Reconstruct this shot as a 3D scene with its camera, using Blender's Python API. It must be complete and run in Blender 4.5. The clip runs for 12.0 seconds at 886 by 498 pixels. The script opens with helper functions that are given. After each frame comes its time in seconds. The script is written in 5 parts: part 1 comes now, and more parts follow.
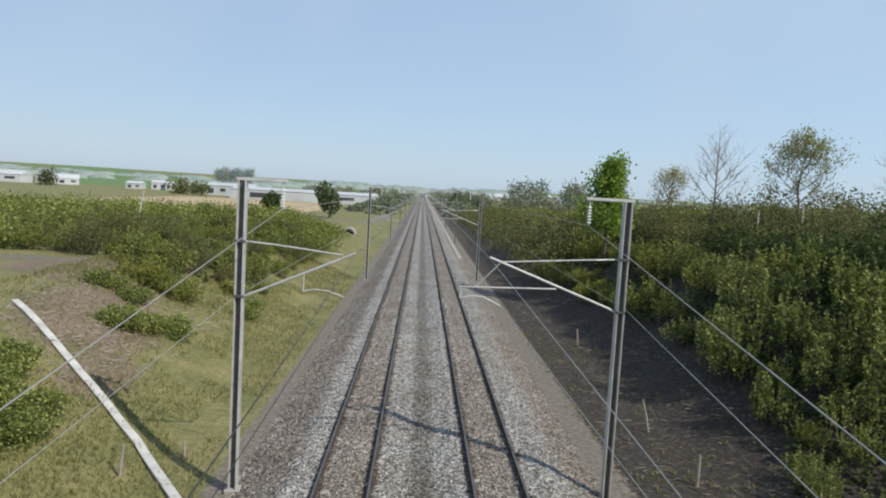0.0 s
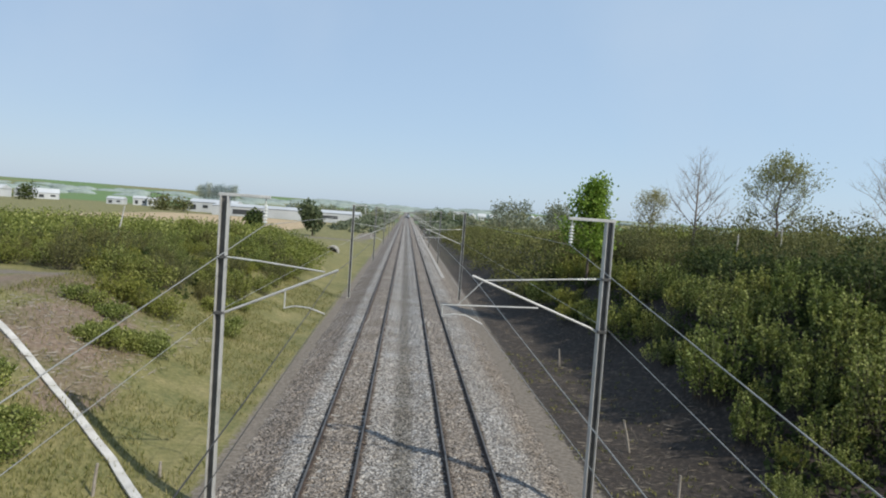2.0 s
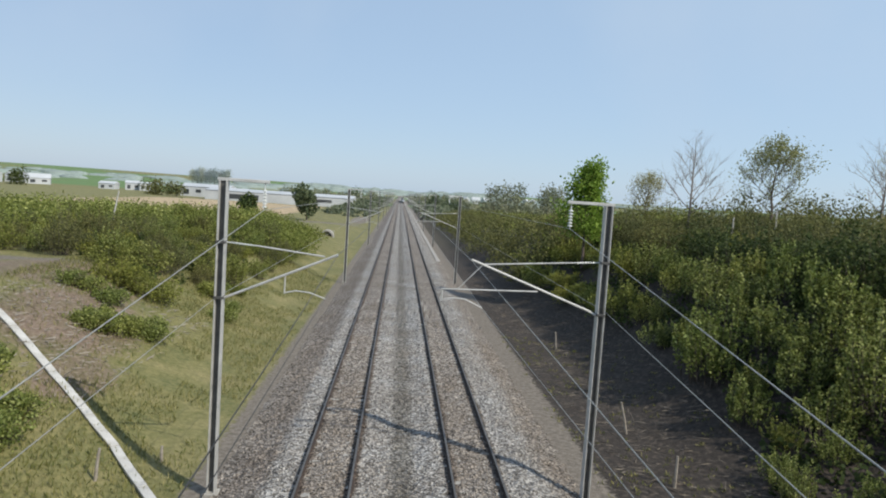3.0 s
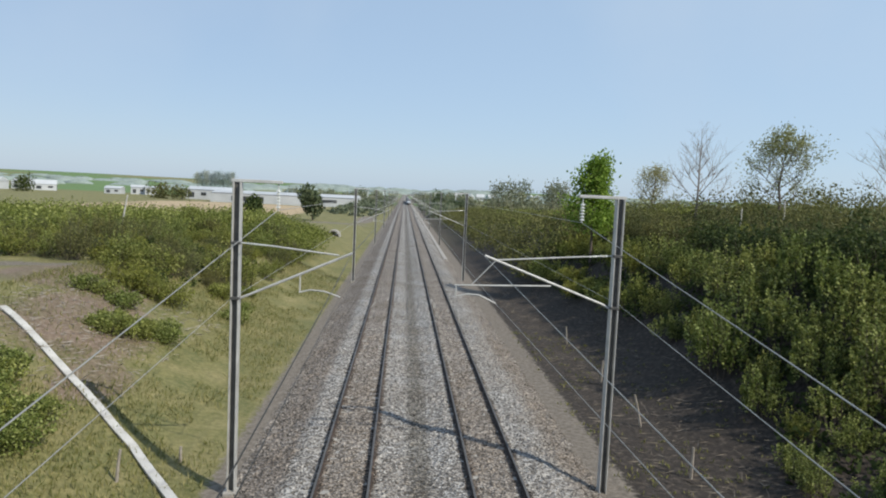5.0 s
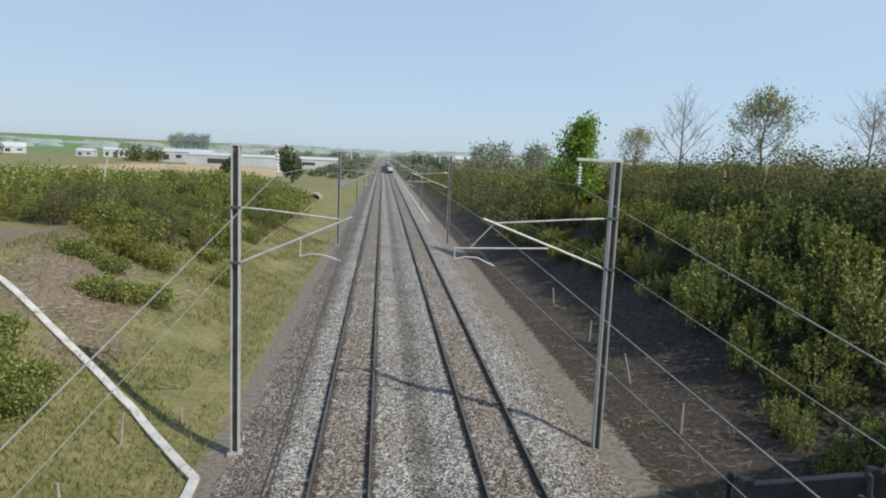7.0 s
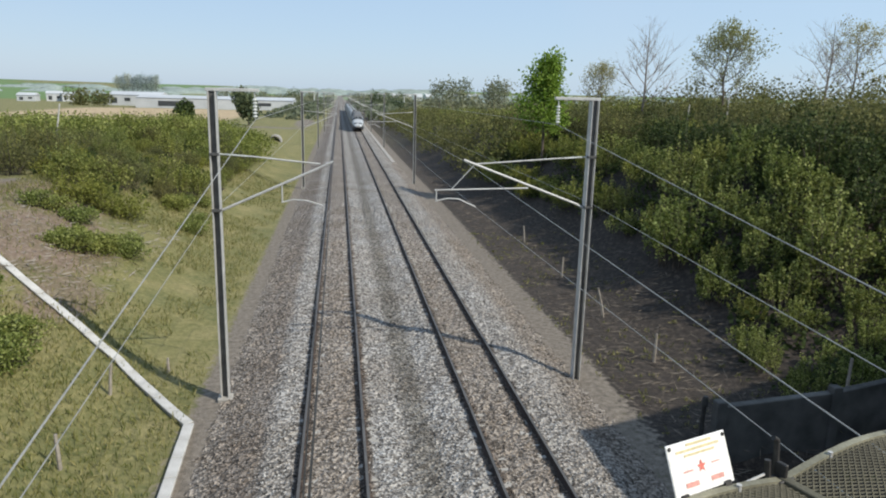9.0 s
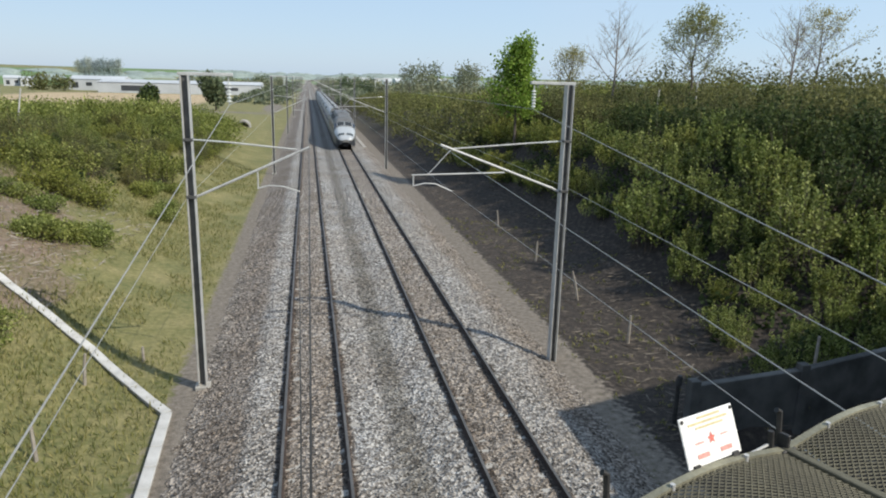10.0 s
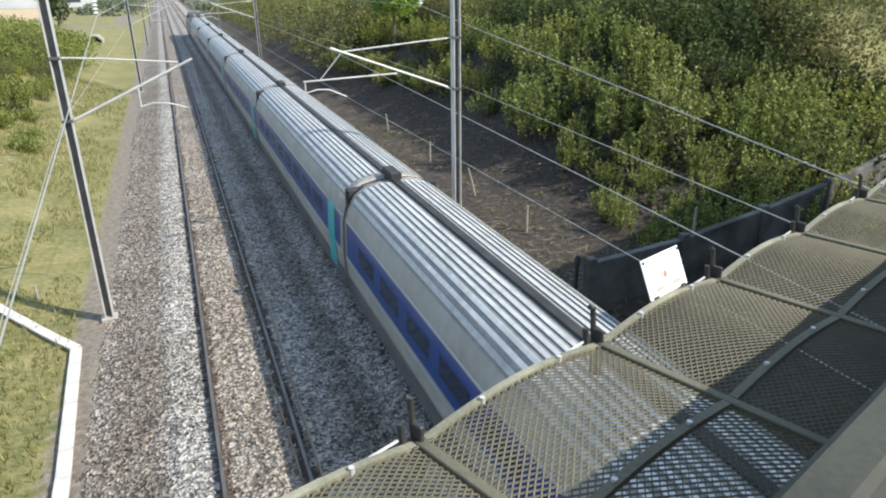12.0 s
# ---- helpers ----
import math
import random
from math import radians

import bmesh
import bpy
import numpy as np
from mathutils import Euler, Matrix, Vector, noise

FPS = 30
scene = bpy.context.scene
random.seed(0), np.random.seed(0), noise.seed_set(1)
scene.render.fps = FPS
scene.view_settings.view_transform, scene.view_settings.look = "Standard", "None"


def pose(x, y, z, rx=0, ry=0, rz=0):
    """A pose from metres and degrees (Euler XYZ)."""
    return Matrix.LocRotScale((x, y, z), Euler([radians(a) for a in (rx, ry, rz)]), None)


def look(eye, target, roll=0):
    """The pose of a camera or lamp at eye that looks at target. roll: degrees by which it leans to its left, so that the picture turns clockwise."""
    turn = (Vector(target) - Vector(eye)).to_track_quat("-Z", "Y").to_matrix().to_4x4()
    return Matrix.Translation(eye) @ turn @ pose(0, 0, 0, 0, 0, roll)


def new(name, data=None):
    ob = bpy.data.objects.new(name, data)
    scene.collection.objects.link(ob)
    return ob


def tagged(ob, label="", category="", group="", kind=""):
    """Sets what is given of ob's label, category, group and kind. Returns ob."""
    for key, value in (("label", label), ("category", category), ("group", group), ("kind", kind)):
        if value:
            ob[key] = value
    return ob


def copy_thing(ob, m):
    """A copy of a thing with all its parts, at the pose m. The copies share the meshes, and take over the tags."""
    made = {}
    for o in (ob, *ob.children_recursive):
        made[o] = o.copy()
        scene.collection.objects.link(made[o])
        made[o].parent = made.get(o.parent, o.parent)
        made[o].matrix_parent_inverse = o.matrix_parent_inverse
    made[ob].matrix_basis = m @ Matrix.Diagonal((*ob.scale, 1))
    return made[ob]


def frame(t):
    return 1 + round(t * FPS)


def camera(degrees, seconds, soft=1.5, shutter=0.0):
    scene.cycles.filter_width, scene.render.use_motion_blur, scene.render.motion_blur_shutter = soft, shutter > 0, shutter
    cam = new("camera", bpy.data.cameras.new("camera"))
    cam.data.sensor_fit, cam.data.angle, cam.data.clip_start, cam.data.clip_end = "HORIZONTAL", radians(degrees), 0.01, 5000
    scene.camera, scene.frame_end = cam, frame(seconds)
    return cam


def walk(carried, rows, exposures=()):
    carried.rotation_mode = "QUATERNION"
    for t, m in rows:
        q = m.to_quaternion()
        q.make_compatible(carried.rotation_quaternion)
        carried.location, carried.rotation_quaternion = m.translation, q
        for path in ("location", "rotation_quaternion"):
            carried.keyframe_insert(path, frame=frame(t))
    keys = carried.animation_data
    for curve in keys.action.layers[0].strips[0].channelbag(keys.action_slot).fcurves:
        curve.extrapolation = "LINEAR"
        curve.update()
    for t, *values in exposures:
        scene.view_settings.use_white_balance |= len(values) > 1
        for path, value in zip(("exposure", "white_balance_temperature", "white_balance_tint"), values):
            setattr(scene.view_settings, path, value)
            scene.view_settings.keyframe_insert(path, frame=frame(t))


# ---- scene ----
cam = camera(65.5, 12.0, soft=2.0)
EXPOSURES = [(0.0, -0.05), (6.0, -0.05), (9.5, 0.05), (10.5, 0.22), (11.0, 0.48), (12.0, 0.76)]
PATH = [
    (0, (-0.438, 4.543, 8.432), (-0.37, 6.535, 8.266), 3.3),
    (0.5, (-0.435, 4.54, 8.395), (-0.366, 6.535, 8.277), 3.1),
    (1, (-0.413, 4.527, 8.398), (-0.315, 6.523, 8.309), 2.7),
    (1.5, (-0.417, 4.522, 8.423), (-0.317, 6.517, 8.335), 2.9),
    (2, (-0.417, 4.532, 8.393), (-0.304, 6.526, 8.286), 4.0),
    (2.5, (-0.485, 4.503, 8.409), (-0.349, 6.494, 8.286), 4.0),
    (3, (-0.579, 4.519, 8.399), (-0.446, 6.509, 8.246), 3.8),
    (3.2, (-0.564, 4.564, 8.402), (-0.447, 6.557, 8.291), 3.8),
    (5, (-0.813, 4.429, 8.356), (-0.695, 6.419, 8.196), 2.6),
    (5.5, (-0.784, 4.388, 8.358), (-0.657, 6.368, 8.114), 3.4),
    (6, (-0.924, 4.442, 8.389), (-0.756, 6.418, 8.131), 3.8),
    (6.5, (-1.152, 4.413, 8.374), (-0.862, 6.375, 8.113), 1.9),
    (6.7, (-1.265, 4.318, 8.363), (-1.084, 6.293, 8.105), 2.5),
    (8.3, (-1.831, 4.337, 8.531), (-1.618, 6.299, 8.209), 2.3),
    (8.5, (-1.834, 4.367, 8.503), (-1.642, 6.333, 8.193), 2.3),
    (9, (-2.069, 4.203, 8.461), (-1.773, 6.132, 8.026), 1.5),
    (9.5, (-2.157, 4.183, 8.462), (-1.852, 6.113, 8.037), 1.5),
    (10, (-2.269, 4.182, 8.459), (-1.891, 6.088, 7.984), 1.5),
    (10.5, (-2.404, 4.146, 8.46), (-2.06, 6.032, 7.889), 1.5),
    (11, (-2.542, 4.11, 8.435), (-2.057, 5.919, 7.732), 1.5),
    (11.5, (-2.663, 4.017, 8.445), (-2.106, 5.789, 7.704), 1.1),
    (12, (-2.816, 3.951, 8.444), (-2.153, 5.691, 7.712), -0.9),
]
for i, row in enumerate(PATH):
    PATH[i] = (row[0], look(row[1], row[2], row[3]))
walk(cam, PATH, EXPOSURES)

# ---- sky and sun ----
SUN_ELEVATION, SUN_TURN = radians(41), radians(130)
world = bpy.data.worlds.new("sky")
scene.world = world
world.use_nodes = True
sky = world.node_tree.nodes.new("ShaderNodeTexSky")
sky.sky_type, sky.sun_disc = "NISHITA", False
sky.sun_elevation, sky.sun_rotation = SUN_ELEVATION, SUN_TURN
sky.air_density, sky.dust_density, sky.ozone_density = 1.0, 0.6, 1.5
background = world.node_tree.nodes["Background"]
background.inputs["Strength"].default_value = 0.15
haze = world.node_tree.nodes.new("ShaderNodeMix")
haze.data_type = "RGBA"
haze.inputs[0].default_value = 0.75
spread_x = world.node_tree.nodes.new("ShaderNodeSeparateXYZ")
world.node_tree.links.new(world.node_tree.nodes.new("ShaderNodeTexCoord").outputs["Generated"], spread_x.inputs[0])
sunward = world.node_tree.nodes.new("ShaderNodeMapRange")
sunward.inputs[1].default_value, sunward.inputs[2].default_value = -0.6, 0.6
world.node_tree.links.new(spread_x.outputs[0], sunward.inputs[0])
tone = world.node_tree.nodes.new("ShaderNodeMix")
tone.data_type = "RGBA"
tone.inputs[6].default_value, tone.inputs[7].default_value = (2.55, 3.45, 4.75, 1), (3.25, 4.45, 5.9, 1)
world.node_tree.links.new(sunward.outputs[0], tone.inputs[0])
world.node_tree.links.new(tone.outputs[2], haze.inputs[7])
world.node_tree.links.new(sky.outputs[0], haze.inputs[6])
veil = world.node_tree.nodes.new("ShaderNodeTexNoise")
veil.inputs["Scale"].default_value, veil.inputs["Detail"].default_value = 2.2, 5
veil_amount = world.node_tree.nodes.new("ShaderNodeMapRange")
veil_amount.inputs[1].default_value, veil_amount.inputs[2].default_value = 0.45, 0.75
veil_amount.inputs[4].default_value = 0.55
veiled = world.node_tree.nodes.new("ShaderNodeMix")
veiled.data_type = "RGBA"
veiled.inputs[7].default_value = (3.7, 4.5, 5.5, 1)
world.node_tree.links.new(world.node_tree.nodes.new("ShaderNodeTexCoord").outputs["Generated"], veil.inputs["Vector"])
world.node_tree.links.new(veil.outputs[0], veil_amount.inputs[0])
world.node_tree.links.new(veil_amount.outputs[0], veiled.inputs[0])
world.node_tree.links.new(haze.outputs[2], veiled.inputs[6])
world.node_tree.links.new(veiled.outputs[2], background.inputs[0])
sun = new("sun", bpy.data.lights.new("sun", "SUN"))
sun.data.energy, sun.data.angle, sun.data.color = 4.7, radians(0.53), (1.0, 0.93, 0.80)
SUN_FROM = Vector((math.cos(SUN_ELEVATION) * math.sin(SUN_TURN), math.cos(SUN_ELEVATION) * math.cos(SUN_TURN), math.sin(SUN_ELEVATION)))
sun.matrix_world = look(SUN_FROM * 60, (0, 0, 0))


# ---- materials ----
def material(name, rough=0.7, metal=0.0, colour=(0.5, 0.5, 0.5)):
    mat = bpy.data.materials.new(name)
    mat.use_nodes = True
    shader = mat.node_tree.nodes["Principled BSDF"]
    shader.inputs["Roughness"].default_value = rough
    shader.inputs["Metallic"].default_value = metal
    shader.inputs["Base Color"].default_value = (*colour, 1)
    return mat, mat.node_tree.nodes, mat.node_tree.links, shader


def noise_node(nodes, links, scale, detail=4, vector=None, kind="ShaderNodeTexNoise"):
    n = nodes.new(kind)
    n.inputs["Scale"].default_value = scale
    if kind == "ShaderNodeTexNoise":
        n.inputs["Detail"].default_value = detail
    if vector is None:
        vector = nodes.new("ShaderNodeTexCoord").outputs["Object"]
    links.new(vector, n.inputs["Vector"])
    return n


def ramp(nodes, links, source, stops):
    r = nodes.new("ShaderNodeValToRGB")
    while len(r.color_ramp.elements) < len(stops):
        r.color_ramp.elements.new(0.5)
    for e, (p, c) in zip(r.color_ramp.elements, stops):
        e.position, e.color = p, (*c, 1)
    links.new(source, r.inputs[0])
    return r.outputs[0]


def blend(nodes, links, fac, a, b, mode="MIX"):
    m = nodes.new("ShaderNodeMix")
    m.data_type, m.blend_type = "RGBA", mode
    if isinstance(fac, float):
        m.inputs[0].default_value = fac
    else:
        links.new(fac, m.inputs[0])
    for s, v in ((m.inputs[6], a), (m.inputs[7], b)):
        if isinstance(v, tuple):
            s.default_value = (*v, 1)
        else:
            links.new(v, s)
    return m.outputs[2]


def bump(nodes, links, shader, height, strength, distance=0.02):
    b = nodes.new("ShaderNodeBump")
    b.inputs["Strength"].default_value, b.inputs["Distance"].default_value = strength, distance
    links.new(height, b.inputs["Height"])
    links.new(b.outputs[0], shader.inputs["Normal"])


def worn(name, dark, light, scale=3.0, rough=0.7, metal=0.0, fine=60.0, strength=0.15, grainy=0.2):
    """A surface whose colour drifts between two tones, with fine grain over broad stains."""
    mat, nodes, links, shader = material(name, rough, metal)
    broad = noise_node(nodes, links, scale, 5)
    grain = noise_node(nodes, links, fine, 3)
    c = ramp(nodes, links, broad.outputs[0], ((0.3, dark), (0.7, light)))
    g = ramp(nodes, links, grain.outputs[0], ((0.3, (1 - grainy,) * 3), (0.7, (1 + grainy / 2,) * 3)))
    links.new(blend(nodes, links, 1.0, c, g, "MULTIPLY"), shader.inputs["Base Color"])
    bump(nodes, links, shader, grain.outputs[0], strength, 0.01)
    return mat


def foliage(name, dark, light, tip, through_light=0.35):
    """Leaves: tone differs leaf by leaf and bush by bush; some light passes through."""
    mat, nodes, links, shader = material(name, 0.7)
    shader.inputs["Specular IOR Level"].default_value = 0.2
    geo = nodes.new("ShaderNodeNewGeometry")
    info = nodes.new("ShaderNodeObjectInfo")
    leaf = ramp(nodes, links, geo.outputs["Random Per Island"], ((0.0, dark), (0.6, light), (1.0, tip)))
    bush = ramp(nodes, links, info.outputs["Random"], ((0.0, (0.80, 0.86, 0.78)), (0.5, (1.0, 1.0, 1.0)), (1.0, (1.16, 1.08, 0.9))))
    c = blend(nodes, links, 1.0, leaf, bush, "MULTIPLY")
    links.new(c, shader.inputs["Base Color"])
    glow = nodes.new("ShaderNodeBsdfTranslucent")
    links.new(c, glow.inputs["Color"])
    mix = nodes.new("ShaderNodeMixShader")
    mix.inputs[0].default_value = through_light
    links.new(shader.outputs[0], mix.inputs[1])
    links.new(glow.outputs[0], mix.inputs[2])
    links.new(mix.outputs[0], nodes["Material Output"].inputs["Surface"])
    return mat


def track_dust(nodes, links, coord):
    """Tone across the bed: rust-brown by the rails and on the old shoulder, clean pale stone beside them, a damp strip midway."""
    place = nodes.new("ShaderNodeSeparateXYZ")
    links.new(coord, place.inputs[0])
    band = nodes.new("ShaderNodeMapRange")
    band.inputs[1].default_value, band.inputs[2].default_value = -6.0, 6.0
    sway = noise_node(nodes, links, 0.8, 3, coord)
    shift = nodes.new("ShaderNodeMath")
    shift.operation = "MULTIPLY_ADD"
    links.new(sway.outputs[0], shift.inputs[0])
    shift.inputs[1].default_value = 0.34
    links.new(place.outputs[0], shift.inputs[2])
    centred = nodes.new("ShaderNodeMath")
    centred.operation = "SUBTRACT"
    links.new(shift.outputs[0], centred.inputs[0])
    centred.inputs[1].default_value = 0.17
    links.new(centred.outputs[0], band.inputs[0])
    old, rust, brown, clean, damp, trodden = (0.66, 0.61, 0.57), (0.40, 0.34, 0.30), (0.80, 0.755, 0.71), (0.96, 0.985, 1.01), (0.58, 0.58, 0.56), (0.76, 0.715, 0.67)
    stops = ((-6.0, trodden), (-5.3, trodden), (-5.0, old), (-4.15, old), (-3.8, clean), (-3.2, clean), (-3.12, rust), (-2.88, rust), (-2.78, brown), (-1.7, brown), (-1.62, rust), (-1.38, rust), (-1.28, clean), (-0.55, clean),
             (-0.2, damp), (0.2, damp), (0.5, clean), (1.28, clean), (1.38, rust), (1.62, rust), (1.72, brown), (2.78, brown), (2.88, rust), (3.12, rust), (3.22, clean), (4.3, clean), (4.9, trodden), (6.0, trodden))
    return ramp(nodes, links, band.outputs[0], tuple(((x + 6) / 12, c) for x, c in stops))


def gravel_material():
    mat, nodes, links, shader = material("ballast_gravel", 0.9)
    coord = nodes.new("ShaderNodeTexCoord").outputs["Object"]
    cell = noise_node(nodes, links, 15.0, vector=coord, kind="ShaderNodeTexVoronoi")
    tone = nodes.new("ShaderNodeSeparateColor")
    links.new(cell.outputs["Color"], tone.inputs[0])
    stone = ramp(nodes, links, tone.outputs[0], ((0.0, (0.055, 0.048, 0.042)), (0.45, (0.21, 0.195, 0.18)), (1.0, (0.50, 0.48, 0.455))))
    broad = noise_node(nodes, links, 0.35, 4, coord)
    stain = ramp(nodes, links, broad.outputs[0], ((0.35, (0.84, 0.79, 0.74)), (0.65, (1.06, 1.06, 1.06))))
    c = blend(nodes, links, 1.0, blend(nodes, links, 1.0, stone, stain, "MULTIPLY"), track_dust(nodes, links, coord), "MULTIPLY")
    links.new(c, shader.inputs["Base Color"])
    bump(nodes, links, shader, cell.outputs["Distance"], 1.0, 0.06)
    return mat


def stone_material():
    mat, nodes, links, shader = material("loose_stone", 0.9)
    geo = nodes.new("ShaderNodeNewGeometry")
    coord = nodes.new("ShaderNodeTexCoord").outputs["Object"]
    c = ramp(nodes, links, geo.outputs["Random Per Island"], ((0.0, (0.06, 0.052, 0.047)), (0.5, (0.22, 0.205, 0.19)), (1.0, (0.48, 0.465, 0.44))))
    links.new(blend(nodes, links, 1.0, c, track_dust(nodes, links, coord), "MULTIPLY"), shader.inputs["Base Color"])
    return mat


def ground_material():
    """Grass, bare soil, trodden path and fields, each where its weight on the ground says."""
    mat, nodes, links, shader = material("earth", 0.95)
    coord = nodes.new("ShaderNodeTexCoord").outputs["Object"]
    n1 = noise_node(nodes, links, 0.5, 6, coord)
    n2 = noise_node(nodes, links, 5.0, 6, coord)
    n3 = noise_node(nodes, links, 28.0, 4, coord)
    grass = blend(nodes, links, 0.5, ramp(nodes, links, n1.outputs[0], ((0.3, (0.11, 0.12, 0.035)), (0.5, (0.20, 0.18, 0.06)), (0.7, (0.32, 0.265, 0.12)))), ramp(nodes, links, n2.outputs[0], ((0.35, (0.06, 0.08, 0.025)), (0.65, (0.24, 0.22, 0.10)))))
    soil = blend(nodes, links, 0.5, ramp(nodes, links, n2.outputs[0], ((0.3, (0.085, 0.060, 0.042)), (0.5, (0.18, 0.13, 0.095)), (0.7, (0.33, 0.27, 0.20)))), ramp(nodes, links, n1.outputs[0], ((0.35, (0.12, 0.115, 0.045)), (0.6, (0.21, 0.155, 0.115)))))
    # dark humus, with the shade of scrub and bridge put into its colour
    shaded_humus = ramp(nodes, links, n2.outputs[0], ((0.3, (0.018, 0.014, 0.011)), (0.55, (0.040, 0.031, 0.025)), (0.78, (0.12, 0.095, 0.075))))
    path = ramp(nodes, links, n2.outputs[0], ((0.3, (0.115, 0.098, 0.08)), (0.7, (0.235, 0.203, 0.168))))
    field = ramp(nodes, links, n1.outputs[0], ((0.3, (0.36, 0.27, 0.16)), (0.7, (0.46, 0.36, 0.23))))
    crop = ramp(nodes, links, n1.outputs[0], ((0.3, (0.09, 0.16, 0.045)), (0.7, (0.13, 0.21, 0.07))))
    c = grass
    for name, over in (("soil", soil), ("shaded_humus", shaded_humus), ("path", path), ("field", field), ("crop", crop)):
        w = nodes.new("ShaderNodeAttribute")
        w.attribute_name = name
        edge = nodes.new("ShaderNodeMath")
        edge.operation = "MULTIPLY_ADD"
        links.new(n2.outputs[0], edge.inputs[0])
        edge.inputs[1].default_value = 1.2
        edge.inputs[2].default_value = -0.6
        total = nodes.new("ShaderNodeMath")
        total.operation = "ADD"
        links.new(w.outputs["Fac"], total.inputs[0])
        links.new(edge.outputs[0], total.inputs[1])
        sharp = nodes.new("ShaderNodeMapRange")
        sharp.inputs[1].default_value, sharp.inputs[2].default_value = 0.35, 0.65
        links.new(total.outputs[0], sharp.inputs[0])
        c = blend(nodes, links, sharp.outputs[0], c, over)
    g = ramp(nodes, links, n3.outputs[0], ((0.3, (0.7, 0.7, 0.7)), (0.7, (1.2, 1.2, 1.2))))
    links.new(blend(nodes, links, 1.0, c, g, "MULTIPLY"), shader.inputs["Base Color"])
    bump(nodes, links, shader, n3.outputs[0], 0.6, 0.08)
    return mat


BALLAST, STONE, EARTH = gravel_material(), stone_material(), ground_material()
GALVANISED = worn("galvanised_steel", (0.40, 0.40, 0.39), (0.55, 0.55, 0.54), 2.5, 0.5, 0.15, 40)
RAIL_SIDE = worn("rusty_rail_steel", (0.035, 0.026, 0.022), (0.075, 0.05, 0.04), 3, 0.85, 0.1)
RAIL_TOP = worn("polished_rail_steel", (0.10, 0.095, 0.09), (0.17, 0.16, 0.15), 1.5, 0.55, 0.5, 80, 0.03)
CONCRETE = worn("weathered_concrete", (0.26, 0.25, 0.23), (0.40, 0.38, 0.35), 1.6, 0.9)
PALE_CONCRETE = worn("pale_concrete", (0.38, 0.37, 0.35), (0.54, 0.53, 0.51), 2.2, 0.85)
DARK_CONCRETE = worn("dark_panel_concrete", (0.035, 0.035, 0.034), (0.15, 0.147, 0.14), 0.9, 0.9)
WIRE = worn("stranded_wire", (0.30, 0.30, 0.28), (0.42, 0.41, 0.38), 2, 0.5, 0.4)
COPPER = worn("dull_copper_wire", (0.05, 0.046, 0.042), (0.085, 0.078, 0.07), 2, 0.5, 0.6)
PORCELAIN = worn("insulator_glass", (0.45, 0.47, 0.46), (0.62, 0.64, 0.62), 4, 0.25)
PARAPET_PAINT = worn("sooty_parapet_paint", (0.016, 0.018, 0.014), (0.045, 0.048, 0.036), 2.5, 0.8)
BLACK_STEEL = worn("black_painted_steel", (0.02, 0.02, 0.021), (0.06, 0.058, 0.055), 8, 0.6, 0.2)
MESH_STEEL = worn("weathered_expanded_metal", (0.042, 0.039, 0.028), (0.125, 0.117, 0.08), 1.2, 0.75, 0.1, 50, 0.1)
LIP_STEEL = worn("weathered_lip_steel", (0.13, 0.125, 0.09), (0.27, 0.26, 0.19), 3, 0.7, 0.1, 50, 0.1)
SIGN_WHITE = worn("white_enamel", (0.80, 0.80, 0.78), (0.86, 0.86, 0.85), 3, 0.35, 0, 60, 0.02)
SIGN_RED = worn("faded_red_print", (0.62, 0.28, 0.24), (0.70, 0.42, 0.38), 6, 0.5, 0, 60, 0.02)
SPARK_RED = worn("red_print", (0.60, 0.14, 0.11), (0.68, 0.22, 0.18), 6, 0.5, 0, 60, 0.02)
SIGN_YELLOW = worn("faded_yellow_print", (0.58, 0.48, 0.26), (0.66, 0.58, 0.38), 6, 0.5, 0, 60, 0.02)
BARK = worn("bark", (0.07, 0.055, 0.045), (0.16, 0.13, 0.11), 4, 0.95)
TWIG = worn("grey_twig", (0.16, 0.13, 0.11), (0.27, 0.23, 0.20), 4, 0.95)
STAKE = worn("grey_weathered_wood", (0.22, 0.19, 0.16), (0.36, 0.33, 0.29), 6, 0.95)
WALL_WHITE = worn("white_cladding", (0.40, 0.42, 0.44), (0.52, 0.54, 0.56), 0.1, 0.6)
WALL_GREY = worn("grey_cladding", (0.42, 0.44, 0.46), (0.55, 0.57, 0.59), 0.1, 0.5)
DARK_OPENING = worn("dark_opening", (0.03, 0.035, 0.04), (0.06, 0.065, 0.07), 1.0, 0.3)
LEAF_SPRING = foliage("spring_leaves", (0.085, 0.11, 0.028), (0.215, 0.25, 0.065), (0.46, 0.485, 0.19), 0.42)
LEAF_OLIVE = foliage("olive_leaves", (0.085, 0.092, 0.04), (0.135, 0.14, 0.055), (0.20, 0.205, 0.08), 0.38)
LEAF_MOUND = foliage("yellow_green_leaves", (0.11, 0.13, 0.03), (0.20, 0.225, 0.055), (0.31, 0.32, 0.10), 0.38)
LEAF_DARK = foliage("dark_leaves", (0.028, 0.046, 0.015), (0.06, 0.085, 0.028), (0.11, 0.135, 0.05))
LEAF_FRESH = foliage("fresh_green_leaves", (0.13, 0.21, 0.03), (0.25, 0.36, 0.06), (0.40, 0.50, 0.12), 0.5)
# the haze of distance is mixed into this leaf colour
LEAF_HAZE_GREY = foliage("haze_tinted_leaves", (0.15, 0.17, 0.12), (0.20, 0.22, 0.15), (0.25, 0.26, 0.19), 0.4)
LEAF_WOOD = foliage("distant_green_leaves", (0.07, 0.10, 0.06), (0.11, 0.14, 0.08), (0.15, 0.18, 0.10), 0.35)
